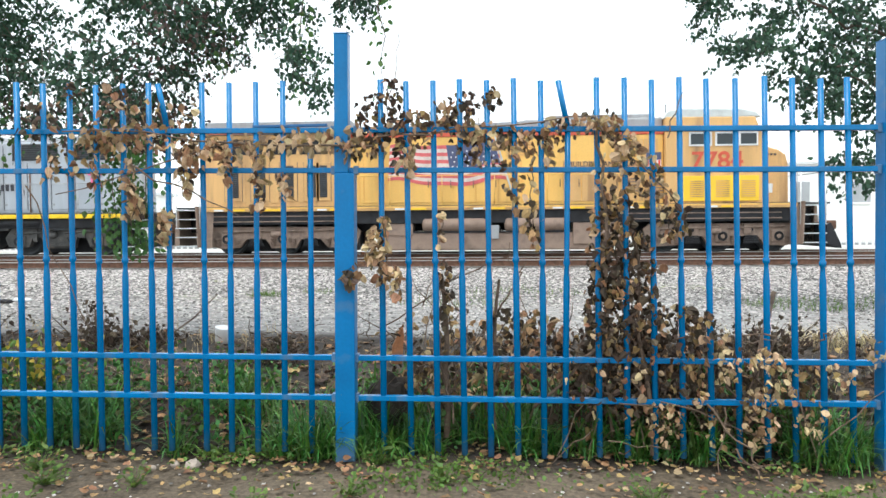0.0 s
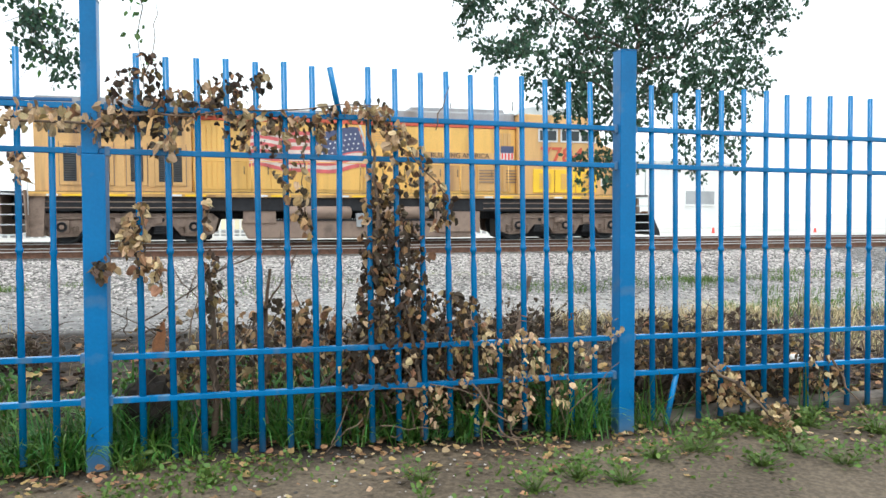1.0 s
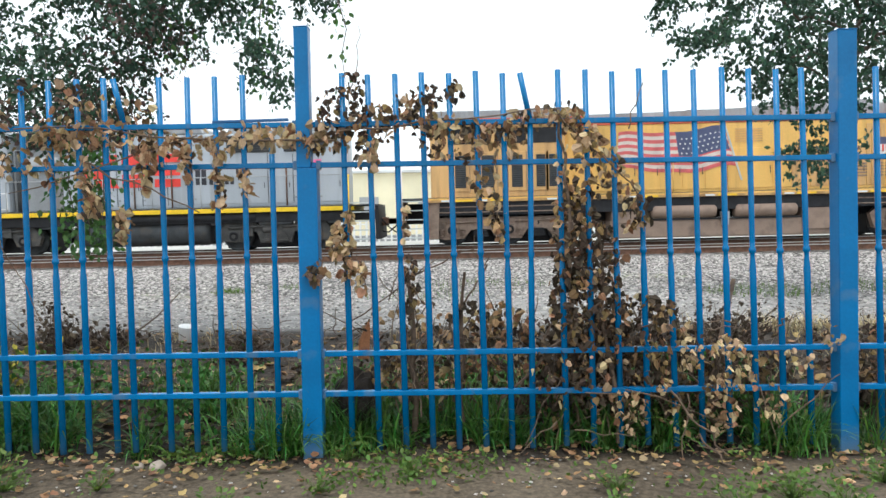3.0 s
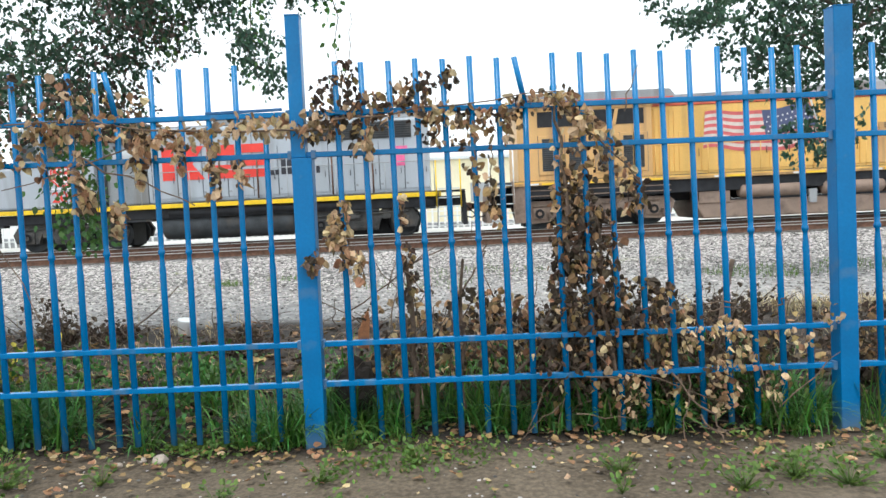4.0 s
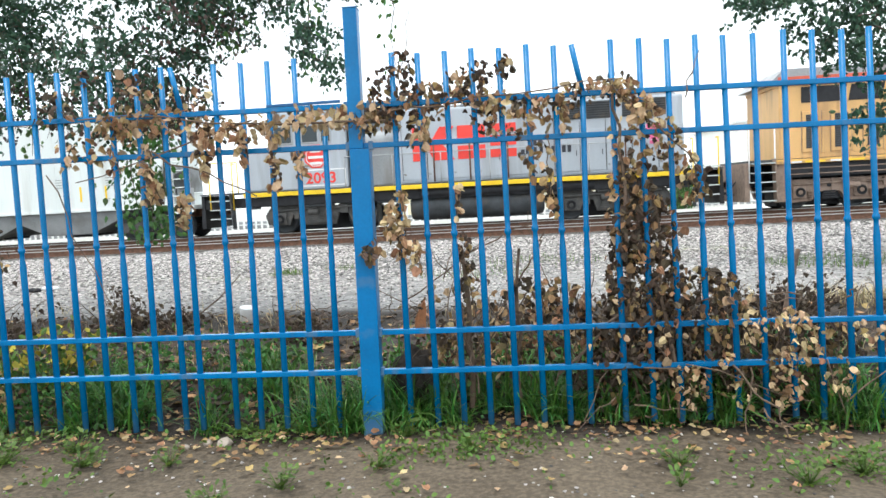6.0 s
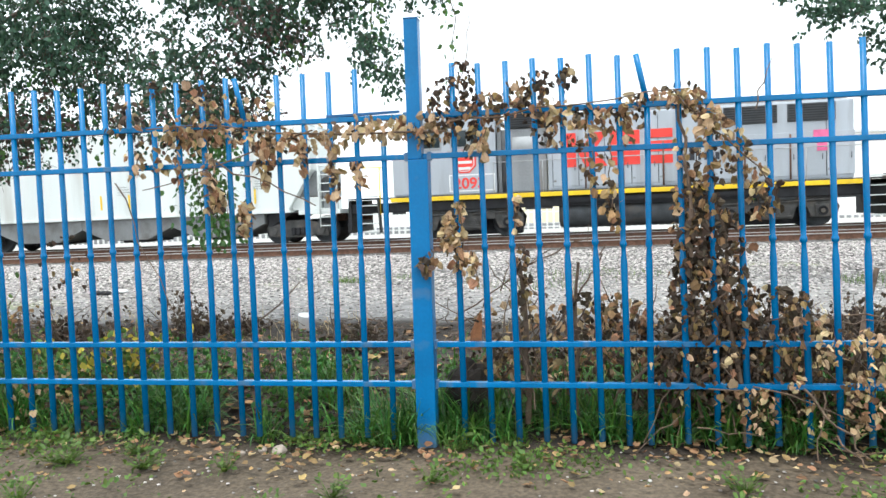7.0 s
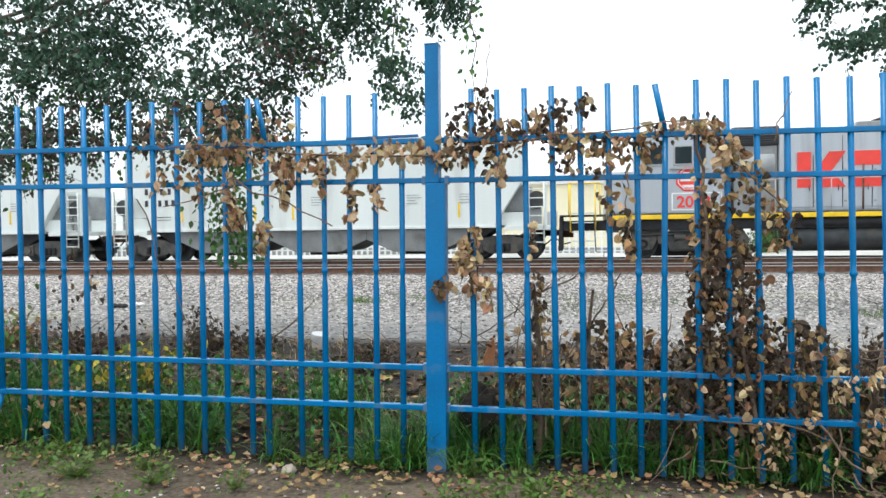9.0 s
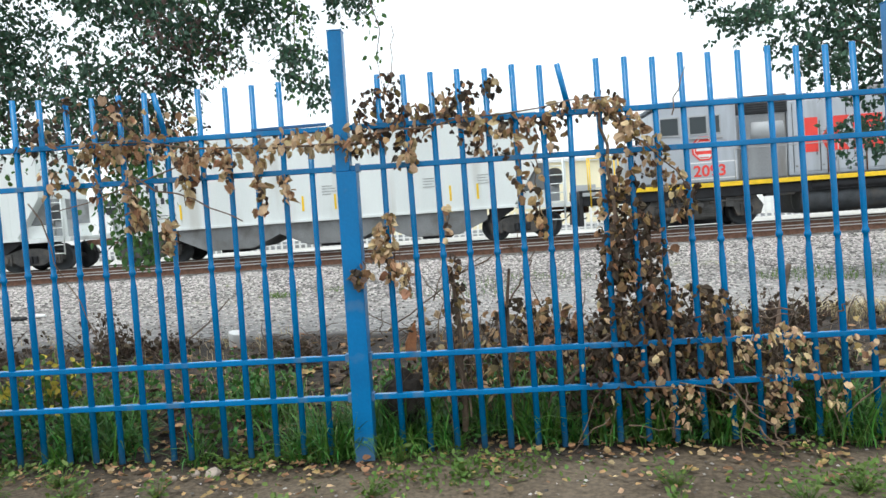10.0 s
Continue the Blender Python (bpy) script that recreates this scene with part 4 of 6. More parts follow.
def build_fence_panel(x0, x1, xs, bottoms, label, bent=None, short=None, kick=None, leans=(0.0, 0.0)):
    """Rails and pickets between two posts."""
    root = thing("fence_section", label, "fence", "blue fence panels")
    for z in RAILS_Z:
        part("fence_rail", box(x0 + 0.01, x1 - 0.03, -0.021, 0.021, z - 0.0145, z + 0.0145, 0.004), BLUE, root)
    rng = random.Random(int(x0 * 10))
    full = picket_mesh(bottoms, 2.125)
    for i, x in enumerate(xs):
        dz, lean = rng.uniform(-0.012, 0.012), rng.uniform(-0.25, 0.25) - leans[0] - (leans[1] - leans[0]) * i / len(xs)
        x = 1.009 * x - 0.007 - 1.2 * math.tan(radians(lean))
        if bent == i:
            x -= 0.045
            part("picket", b_lathe(bmesh.new(), [(0.0178, bottoms), (0.0178, 1.02), (0.013, 1.1), (0.0195, 1.12), (0.0142, 1.15), (0.0160, 1.3), (0.0160, 1.87)], seg=10), BLUE, root, at=pose(x, 0, 0))
            part("picket_tip", rod((x, 0, 1.86), (x - 0.055, 0, 2.12), 0.0160, seg=10), BLUE, root, "bent over picket tip")
        elif short == i:
            part("picket", b_lathe(bmesh.new(), [(0.0178, bottoms), (0.0178, 1.02), (0.013, 1.1), (0.0195, 1.12), (0.0142, 1.15), (0.0160, 1.3), (0.0160, 1.73)], seg=10), BLUE, root, at=pose(x, 0, 0))
        elif kick == i:
            share("picket", picket_mesh(0.34, 2.10), root, pose(x, 0, dz, 0, lean, 0))
            part("picket_foot", rod((x, 0, 0.35), (x - 0.085, -0.03, 0.03), 0.0175, seg=10), BLUE, root, "bent picket foot")
        else:
            share("picket", full, root, pose(x, 0, dz, 0, lean, 0))


def build_post(x, h, lean, neck=0.0):
    root = thing("fence_post", "thick square blue steel fence post set in earth", "fence post", "blue fence posts", m=pose(x, 0, 0, 0, lean, 0))
    if neck:
        part("post_tube", box(-0.051, 0.060, -0.052, 0.052, -0.15, neck, 0.006), BLUE_POST, root)
        part("post_neck", box(-0.052, 0.026, -0.045, 0.045, neck + 0.001, h - 0.006, 0.006), BLUE_POST, root, "slimmer upper length of the post")
        part("post_cap", box(-0.054, 0.028, -0.047, 0.047, h - 0.006, h, 0.002), BLUE_POST, root)
    else:
        part("post_tube", box(-0.052, 0.052, -0.052, 0.052, -0.15, h - 0.006, 0.006), BLUE_POST, root)
        part("post_cap", box(-0.054, 0.054, -0.054, 0.054, h - 0.006, h, 0.002), BLUE_POST, root)
    me = mesh_of("rail_socket", box(-0.012, 0.012, -0.022, 0.022, -0.024, 0.024, 0.003), BLUE_POST)
    for s in (-1, 1):
        for z in RAILS_Z:
            share("rail_socket", me, root, pose(s * 0.064, 0, z))


def spaced(a, b, n):
    return [a + (b - a) * (i + 1) / (n + 1) for i in range(n)]


def build_fence():
    for x, h, lean in zip(POST_X, POST_H, POST_LEAN):
        build_post(x, h, lean, 1.615 if x == POST_X[2] else 0.0)
    build_fence_panel(POST_X[0], POST_X[1], spaced(POST_X[0], POST_X[1], 19), 0.04, "blue steel picket fence panel beside weeds")
    build_fence_panel(POST_X[1], POST_X[2], PICKETS_LEFT, 0.035, "blue steel picket fence panel with one broken picket", bent=BENT_LEFT, short=len(PICKETS_LEFT) - 1, kick=0)
    build_fence_panel(POST_X[2], POST_X[3], PICKETS_MID, 0.03, "blue steel picket fence panel overgrown with dead vine", bent=BENT_MID, leans=(0.6, 2.2))
    build_fence_panel(POST_X[3], POST_X[4], [3.175 + 0.1625 * i for i in range(18)], 0.05, "blue steel picket fence panel with a kicked-in picket foot", kick=1, leans=(1.8, 2.2))


PICKETS_MID = [0.248, 0.394, 0.543, 0.690, 0.838, 0.986, 1.132, 1.282, 1.434, 1.585, 1.733, 1.881, 2.030, 2.181, 2.334, 2.481, 2.632, 2.777]
PICKETS_LEFT = [-2.73, -2.577, -2.427, -2.279, -2.125, -1.969, -1.822, -1.670, -1.516, -1.364, -1.212, -1.060, -0.913, -0.757, -0.607, -0.457, -0.304, -0.152]
BENT_MID, BENT_LEFT = 7, 12


CONES = ((24.7, -0.10), (31.2, -0.10))

# ---- beyond the tracks ----
FAR_WHITE = material("sunlit_white_render", (0.80, 0.80, 0.78), 0.8, 0, 0.05, 0.4)
FAR_CREAM = material("pale_yellow_render", (0.80, 0.73, 0.52), 0.8, 0, 0.08, 0.5)
FAR_DARK = material("grey_window", (0.34, 0.35, 0.36), 0.4, 0, 0.1, 1)
FAR_ROOF = material("pale_sheet_roof", (0.62, 0.63, 0.63), 0.6, 0, 0.08, 0.5)


def far_building(x0, x1, y0, y1, h, mat, label, windows, roof=0.4):
    root = thing("building", label, "building")
    w = part("wall", box(x0, x1, y0, y1, -0.5, h, 0.03), mat, root)
    part("roof", prism([(x0 - 0.3, h), (x0 - 0.3, h + 0.15), (x1 + 0.3, h + 0.15 + roof * 0.2), (x1 + 0.3, h)], y0 - 0.3, y1 + 0.3, 0.02), FAR_ROOF, root)
    for wx, wz, ww, wh in windows:
        f = part("window", box(wx, wx + ww, y0 - 0.05, y0 + 0.02, wz, wz + wh, 0.01), FAR_DARK, w)
        part("sill", box(wx - 0.1, wx + ww + 0.1, y0 - 0.12, y0 - 0.051, wz - 0.1, wz), mat, f)


def build_distance():
    far_building(15, 33, 40, 50, 4.6, FAR_WHITE, "long low white rendered building beyond the tracks",
                 [(19.3, 2.4, 0.9, 1.2), (22.6, 2.4, 1.1, 1.2), (20.6, 0.9, 0.5, 0.7), (25.5, 1.0, 0.5, 0.7), (29.5, 1.9, 2.2, 0.9)])
    far_building(-6, 9, 42, 50, 3.9, FAR_CREAM, "pale yellow rendered building behind the train", [(-4.6, 1.2, 1.2, 1.2), (-0.9, 1.3, 0.7, 0.9), (2.6, 1.2, 1.2, 1.2), (6.4, 1.2, 1.2, 1.2)])
    far_building(-42, -24, 44, 54, 3.2, FAR_WHITE, "low white shed beyond the tracks", [(-38, 1.0, 1.4, 1.0), (-31, 1.0, 1.4, 1.0)])
    # added grey slab, stands in for the shadowed gaps between the pales
    bm = box(-42, 21, 31.3, 31.5, -0.6, 0.30, 0.02)
    solid("palisade_gap_backing", bm, FAR_DARK, "low grey backing added to darken the gaps of the white palisade fence", "wall", kind="structure")
    root = thing("far_fence", "white palisade fence on the far side of the tracks", "fence", kind="structure")
    me = mesh_of("pale", box(-0.05, 0.05, -0.02, 0.02, 0, 1.25, 0.005), WHITE)
    for i in range(210):
        share("pale", me, root, pose(-42 + 0.3 * i, 31, -0.2 + GRADE * (-42 + 0.3 * i)))
    for z in (0.15, 0.85):
        part("rail", box(-42, 21, 31.03, 31.08, z - 0.03, z + 0.03), WHITE, root)

    cone = mesh_of("traffic_cone", b_lathe(bmesh.new(), [(0.22, 0.0), (0.22, 0.04), (0.14, 0.05), (0.05, 0.62), (0.03, 0.66)], seg=14), SILVER_RED)
    for x, z in CONES:
        ob = new("traffic_cone", cone)
        ob.matrix_basis = pose(x, 30, z)
        tagged(ob, "small red traffic cone standing beyond the tracks", "traffic cone", "cones beyond the tracks")


def build_pole():
    root = thing("sign_pole", "thin dark steel pole with a pale upper length", "pole", m=pose(-2.735, -0.545, 0))
    part("pole_tube", b_lathe(bmesh.new(), [(0.037, -0.1), (0.037, 2.06)], seg=14), POLE_DARK, root)
    part("pole_sleeve", b_lathe(bmesh.new(), [(0.042, 2.05), (0.042, 2.34), (0.033, 2.35), (0.033, 3.6)], seg=14), POLE_PALE, root, "pale grey upper sleeve")


build_ground()
build_track(TRACK_FAR, "track_far")
build_track(TRACK_NEAR, "track_near")
build_yellow_locomotive()
build_grey_locomotive()
build_hopper(-35.8)
build_hopper(-52.85)
build_fence()
build_pole()
build_distance()


# ---- plants and litter ----
LEAF_TAN = material("dry_tan_leaf", (0.52, 0.38, 0.22), 0.8, 0, 0.2, 12, 0.1, 60, random_tint=0.32, island=True, translucent=0.25)
LEAF_BROWN = material("dry_brown_leaf", (0.305, 0.185, 0.086), 0.8, 0, 0.25, 12, 0.1, 60, random_tint=0.45, island=True, translucent=0.2)
# withered leaf, colour lowered to carry the shade inside the growth
LEAF_DARK = material("withered_leaf_shade_darkened", (0.066, 0.045, 0.029), 0.85, 0, 0.25, 12, 0.1, 60, random_tint=0.4, island=True, translucent=0.12)
LEAF_GREEN = material("green_tree_leaf", (0.042, 0.098, 0.055), 0.5, 0, 0.2, 5, 0.0, 40, random_tint=0.5, island=True, translucent=0.3)
LEAF_RUST = material("browned_tree_leaf", (0.10, 0.062, 0.05), 0.5, 0, 0.2, 5, 0.0, 40, random_tint=0.5, island=True, translucent=0.25)
LEAF_FRESH = material("fresh_green_leaf", (0.075, 0.17, 0.04), 0.5, 0, 0.2, 5, 0.0, 40, random_tint=0.4, island=True, translucent=0.35)
GRASS = material("grass_blade_green", (0.066, 0.172, 0.026), 0.5, 0, 0.25, 4, 0.0, 40, random_tint=0.6, island=True, translucent=0.25)
WEED = material("weed_leaf_green", (0.094, 0.165, 0.026), 0.6, 0, 0.2, 4, 0.0, 40, random_tint=0.35, island=True, translucent=0.25)
UNDER = material("dark_green_undergrowth_leaf", (0.052, 0.130, 0.024), 0.55, 0, 0.2, 4, 0.0, 40, random_tint=0.5, island=True, translucent=0.25)
STRAW = material("dry_straw", (0.42, 0.34, 0.19), 0.8, 0, 0.2, 6, 0.0, 40, random_tint=0.3, island=True)
VINE_WOOD = material("dry_vine_stem", (0.13, 0.088, 0.06), 0.85, 0, 0.3, 20, 0.3, 90)
BARK = material("grey_brown_bark", (0.12, 0.09, 0.07), 0.9, 0, 0.3, 8, 0.5, 40)
STONE = material("pale_grey_gravel_stone", (0.298, 0.275, 0.258), 0.9, 0, 0.2, 8, 0.2, 60, random_tint=0.82, island=True)
ROCK = material("beige_rock", (0.36, 0.30, 0.25), 0.9, 0, 0.15, 12, 0.3, 60)
CLAY = material("rusty_clay", (0.42, 0.17, 0.07), 0.8, 0, 0.25, 8, 0.2, 60, (0.10, 0.08, 0.07), 0.3, 6)
YELLOW_LEAF = material("yellowing_leaf", (0.55, 0.45, 0.06), 0.7, 0, 0.2, 8, 0.0, 60, random_tint=0.3, island=True, translucent=0.25)

HEART = [(0.0, 0.0), (0.26, -0.10), (0.52, 0.10), (0.56, 0.40), (0.34, 0.74), (0.03, 0.95), (-0.34, 0.72), (-0.55, 0.38), (-0.54, 0.08), (-0.24, -0.12)]
OVAL = [(0.0, 0.0), (0.34, 0.28), (0.32, 0.66), (0.0, 1.0), (-0.32, 0.66), (-0.34, 0.28)]


class Soup:
    """Gathers many small faces into one mesh."""

    def __init__(self):
        self.v, self.f = [], []

    def leaf(self, p, size, q, outline=HEART, curl=0.35):
        base = len(self.v)
        slim = 0.72 + 0.30 * (abs(math.sin(base * 12.9898) * 437.58) % 1) if outline is HEART else 1.0
        for i, (x, y) in enumerate(outline):
            x *= slim * (1 + 0.16 * math.sin(base * 1.7 + i * 2.3))
            y *= 1 + 0.12 * math.sin(base * 2.9 + i * 4.1)
            c = curl * (abs(x) * 1.2 + 0.7 * y * y + 0.35 * math.sin(9 * y + base) * x)
            self.v.append(tuple(p + q @ Vector((x * size * (1 - 0.3 * curl), y * size, size * c))))
        n = len(outline)
        mid = n // 2
        self.f.append(tuple(base + i for i in range(mid + 1)))
        self.f.append(tuple(base + i for i in [0] + list(range(mid, n))))

    def blade(self, p, h, lean, w):
        a = math.atan2(lean[1], lean[0]) + 1.3
        sx, sy = math.cos(a) * w, math.sin(a) * w
        base = len(self.v)
        for k, t in enumerate((0, 0.4, 0.75)):
            c = p + Vector((lean[0] * t * t, lean[1] * t * t, h * (t - 0.25 * t * t * min(1, (abs(lean[0]) + abs(lean[1])) / h))))
            s = (1, 0.8, 0.5)[k]
            self.v += [(c.x - sx * s, c.y - sy * s, c.z), (c.x + sx * s, c.y + sy * s, c.z)]
        self.v.append((p.x + lean[0], p.y + lean[1], p.z + h * 0.72))
        self.f += [(base, base + 1, base + 3, base + 2), (base + 2, base + 3, base + 5, base + 4), (base + 4, base + 5, base + 6)]

    def arch(self, p, a, length, droop, w):
        """A grass blade that rises and bends over towards the angle a."""
        base = len(self.v)
        dx, dy = math.cos(a), math.sin(a)
        sx, sy = -dy * w, dx * w
        r = z = 0.0
        for k in range(5):
            s = (0.75, 1.0, 0.9, 0.65, 0.06)[k]
            self.v += [(p.x + dx * r - sx * s, p.y + dy * r - sy * s, p.z + z), (p.x + dx * r + sx * s, p.y + dy * r + sy * s, p.z + z)]
            tip = 0.12 + droop * (k + 1) * 0.42
            r += length / 4 * math.sin(tip)
            z += length / 4 * math.cos(tip)
        for k in range(4):
            b = base + 2 * k
            self.f.append((b, b + 1, b + 3, b + 2))

    def stone(self, p, r, rng):
        base = len(self.v)
        for x, y, z in ((1, 0, 0), (-1, 0, 0), (0, 1, 0), (0, -1, 0), (0, 0, 1), (0.7, 0.7, 0.5), (-0.7, 0.6, 0.6), (0.6, -0.7, 0.5), (-0.6, -0.7, 0.6)):
            k = r * rng.uniform(0.7, 1.15)
            self.v.append((p.x + x * k, p.y + y * k, p.z + z * k * 0.75))
        for f in ((4, 5, 6), (4, 7, 5), (4, 8, 7), (4, 6, 8), (0, 5, 7), (1, 8, 6), (2, 6, 5), (3, 7, 8), (0, 2, 5), (2, 1, 6), (1, 3, 8), (3, 0, 7)):
            self.f.append(tuple(base + i for i in f))

    def mesh(self, name, mat):
        me = bpy.data.meshes.new(name)
        me.from_pydata(self.v, [], self.f)
        me.materials.append(mat)
        return me


def turn(rng, up=False):
    """A random leaf attitude; up: lying flat."""
    if up:
        return Euler((rng.uniform(-0.35, 0.35), rng.uniform(-0.35, 0.35), rng.uniform(0, 6.28))).to_quaternion()
    return Euler((rng.gauss(-1.75, 0.65), rng.gauss(0, 0.6), rng.gauss(0, 1.0))).to_quaternion()


def b_branch(bm, pts, r0, r1, seg=6):
    n = len(pts) - 1
    for i, (a, b) in enumerate(zip(pts, pts[1:])):
        b_rod(bm, a, b, r0 + (r1 - r0) * i / n, r0 + (r1 - r0) * (i + 1) / n, seg, caps=False)


def wander(rng, a, b, n, amp):
    a, b = Vector(a), Vector(b)
    return [a.lerp(b, i / n) + Vector((rng.uniform(-amp, amp), rng.uniform(-amp, amp) * 0.5, rng.uniform(-amp, amp))) * (0 if i in (0, n) else 1) for i in range(n + 1)]


def build_dead_vine():
    rng = random.Random(7)
    root = thing("dead_vine", "dead climbing vine with dry brown heart-shaped leaves on the fence", "vine")
    soups = {"tan": Soup(), "brown": Soup(), "dark": Soup()}
    mats = {"tan": LEAF_TAN, "brown": LEAF_BROWN, "dark": LEAF_DARK}
    singles = {k: [] for k in mats}
    for k in mats:
        for j in range(5):
            s = Soup()
            s.leaf(Vector((0, 0, 0)), 1.0, Euler((0, 0, 0)).to_quaternion(), HEART, 0.25 + 0.14 * j)
            singles[k].append(s.mesh("leaf", mats[k]))
    count = [0]

    def put(kind, x, y, z, size):
        q = turn(rng)
        size *= {"tan": 1.22, "brown": 1.12, "dark": 1.02}[kind]
        if count[0] < 290 and y < -0.06 and rng.random() < 0.5:
            count[0] += 1
            share("leaf", rng.choice(singles[kind]), root, Matrix.Translation((x, y, z)) @ q.to_matrix().to_4x4() @ Matrix.Scale(size, 4))
        else:
            soups[kind].leaf(Vector((x, y, z)), size * rng.uniform(0.9, 1.2), q, HEART, rng.uniform(0.2, 0.9))

    def clump(x, z, rx, rz, n, mix, depth=(-0.12, 0.10), size=(0.021, 0.046)):
        for _ in range(int(n * 2.15)):
            a, r = rng.uniform(0, 6.28), math.sqrt(rng.random())
            put(rng.choices(("tan", "brown", "dark"), mix)[0], x + rx * r * math.cos(a), rng.uniform(*depth), z + rz * r * math.sin(a), rng.uniform(*size))

    def string(x, z0, z1, n, mix, sway=0.018, size=(0.024, 0.049)):
        pts = wander(rng, (x, -0.06, z0), (x + rng.uniform(-0.04, 0.04), -0.07, z1), 4, 0.02)
        b_branch(stems, pts, 0.004, 0.002, 5)
        for i in range(int(n * 1.9)):
            t = rng.random()
            put(rng.choices(("tan", "brown", "dark"), mix)[0], x + rng.gauss(0, sway), -0.07 + rng.gauss(0, 0.03), z0 + (z1 - z0) * t, rng.uniform(*size))

    stems = bmesh.new()
    for a, b, r in (((0.2, -0.07, 1.76), (-1.55, -0.06, 1.85), 0.007), ((-0.55, -0.06, 1.80), (-1.6, -0.05, 1.50), 0.005), ((-1.2, -0.06, 1.68), (-0.55, -0.06, 1.38), 0.006),
                    ((0.15, -0.06, 1.80), (1.45, -0.05, 1.92), 0.006), ((1.40, -0.05, 1.92), (1.86, -0.07, 1.42), 0.006), ((1.55, 0.12, 0.02), (1.50, 0.10, 1.05), 0.011),
                    ((1.48, -0.05, 1.05), (1.42, -0.05, 1.90), 0.012), ((1.75, 0.0, 0.05), (1.62, -0.03, 1.3), 0.014), ((1.1, 0.05, 0.3), (1.72, -0.04, 0.95), 0.010),
                    ((0.60, 0.12, 0.10), (0.57, 0.08, 1.05), 0.021), ((0.57, 0.08, 1.0), (0.95, 0.05, 1.15), 0.006), ((0.25, 0.1, 0.75), (0.75, 0.05, 1.10), 0.005),
                    ((0.88, 0.12, 0.15), (0.90, 0.08, 1.02), 0.014), ((0.90, 0.08, 0.85), (1.05, 0.05, 1.12), 0.006),
                    ((2.02, -0.08, 0.36), (2.28, -0.22, 0.05), 0.007), ((2.18, -0.08, 0.12), (2.30, -0.3, 0.0), 0.006), ((2.12, -0.06, 0.34), (2.05, -0.2, 0.03), 0.005),
                    ((1.80, -0.05, 1.80), (1.88, -0.05, 2.05), 0.004), ((0.28, -0.05, 1.95), (0.34, -0.05, 2.38), 0.003), ((-1.78, -0.04, 1.55), (-1.45, -0.02, 0.75), 0.004),
                    ((3.55, -0.1, 0.42), (3.95, -0.45, 0.02), 0.012), ((4.5, -0.08, 0.4), (4.62, -0.3, 0.03), 0.008)):
        one = bmesh.new()
        b_branch(one, wander(rng, a, b, 7, 0.022), r, r * 0.6, 6)
        part("stem", one, VINE_WOOD, root)
    for _ in range(60):
        x, z = rng.uniform(1.15, 2.75), rng.uniform(0.05, 0.75)
        b_branch(stems, wander(rng, (x, rng.uniform(-0.1, 0.2), z), (x + rng.gauss(0, 0.22), rng.uniform(-0.15, 0.15), max(0.02, z + rng.gauss(-0.05, 0.25))), 4, 0.02), 0.005, 0.002, 5)
    for _ in range(34):
        x, z = rng.uniform(0.3, 2.9), rng.uniform(0.1, 0.5)
        b_branch(stems, wander(rng, (x, rng.uniform(0.0, 0.3), z), (x + rng.gauss(0.05, 0.22), rng.uniform(0.0, 0.2), z + rng.uniform(0.3, 0.8) * (1 if x < 1.3 else 0.6)), 6, 0.02), 0.006, 0.0025, 5)
    for _ in range(26):
        x, z = rng.uniform(0.3, 1.2), rng.uniform(0.3, 0.9)
        b_branch(stems, wander(rng, (x, rng.uniform(0.0, 0.25), z), (x + rng.gauss(0, 0.15), rng.uniform(0.0, 0.2), z + rng.gauss(0.1, 0.2)), 4, 0.02), 0.004, 0.002, 5)

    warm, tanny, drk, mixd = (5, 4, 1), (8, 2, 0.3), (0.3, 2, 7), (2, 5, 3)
    # garland along the top rail, west of the middle post
    for i in range(30):
        u = i / 29
        clump(-1.42 + 1.50 * u, 1.80 + 0.035 * math.sin(u * 9) - 0.02 * u, 0.08, 0.075, 5 + (i % 4), warm if u < 0.75 else tanny)
    clump(-1.22, 1.90, 0.16, 0.17, 34, mixd)
    clump(-1.45, 1.72, 0.15, 0.12, 24, warm)
    clump(-1.25, 2.04, 0.09, 0.10, 12, drk)
    clump(-1.70, 1.95, 0.14, 0.12, 16, drk)
    clump(-1.48, 2.08, 0.05, 0.06, 6, drk)
    clump(-0.95, 1.98, 0.13, 0.12, 14, mixd)
    for x, a, b, n in ((-1.16, 1.70, 1.36, 22), (-1.13, 1.50, 1.38, 16), (-0.97, 1.42, 1.22, 24), (-0.86, 1.72, 1.48, 14), (-0.62, 1.76, 1.55, 16), (-0.44, 1.72, 1.42, 22),
                       (-0.30, 1.62, 1.48, 12), (-0.80, 1.80, 1.62, 12), (-1.62, 1.72, 1.58, 10), (-1.36, 1.62, 1.55, 6)):
        string(x, a, b, n, warm)
    # thicket at the middle post and along the rail beyond it
    clump(0.10, 1.78, 0.16, 0.10, 44, (4, 4, 3))
    clump(0.24, 1.92, 0.15, 0.15, 60, drk)
    clump(0.30, 2.08, 0.07, 0.07, 12, drk)
    clump(0.42, 1.86, 0.14, 0.10, 26, mixd)
    clump(0.70, 2.00, 0.16, 0.06, 30, drk)
    clump(0.86, 2.03, 0.06, 0.05, 10, drk)
    clump(0.66, 1.90, 0.08, 0.12, 14, drk)
    for i in range(22):
        u = i / 21
        clump(0.45 + 1.05 * u, 1.86 + 0.05 * math.sin(u * 7 + 1), 0.07, 0.07, 6, mixd)
    clump(0.90, 1.72, 0.16, 0.10, 26, mixd)
    clump(1.15, 1.76, 0.12, 0.10, 16, mixd)
    clump(0.72, 1.78, 0.06, 0.12, 10, drk)
    clump(0.34, 1.72, 0.04, 0.10, 10, drk)
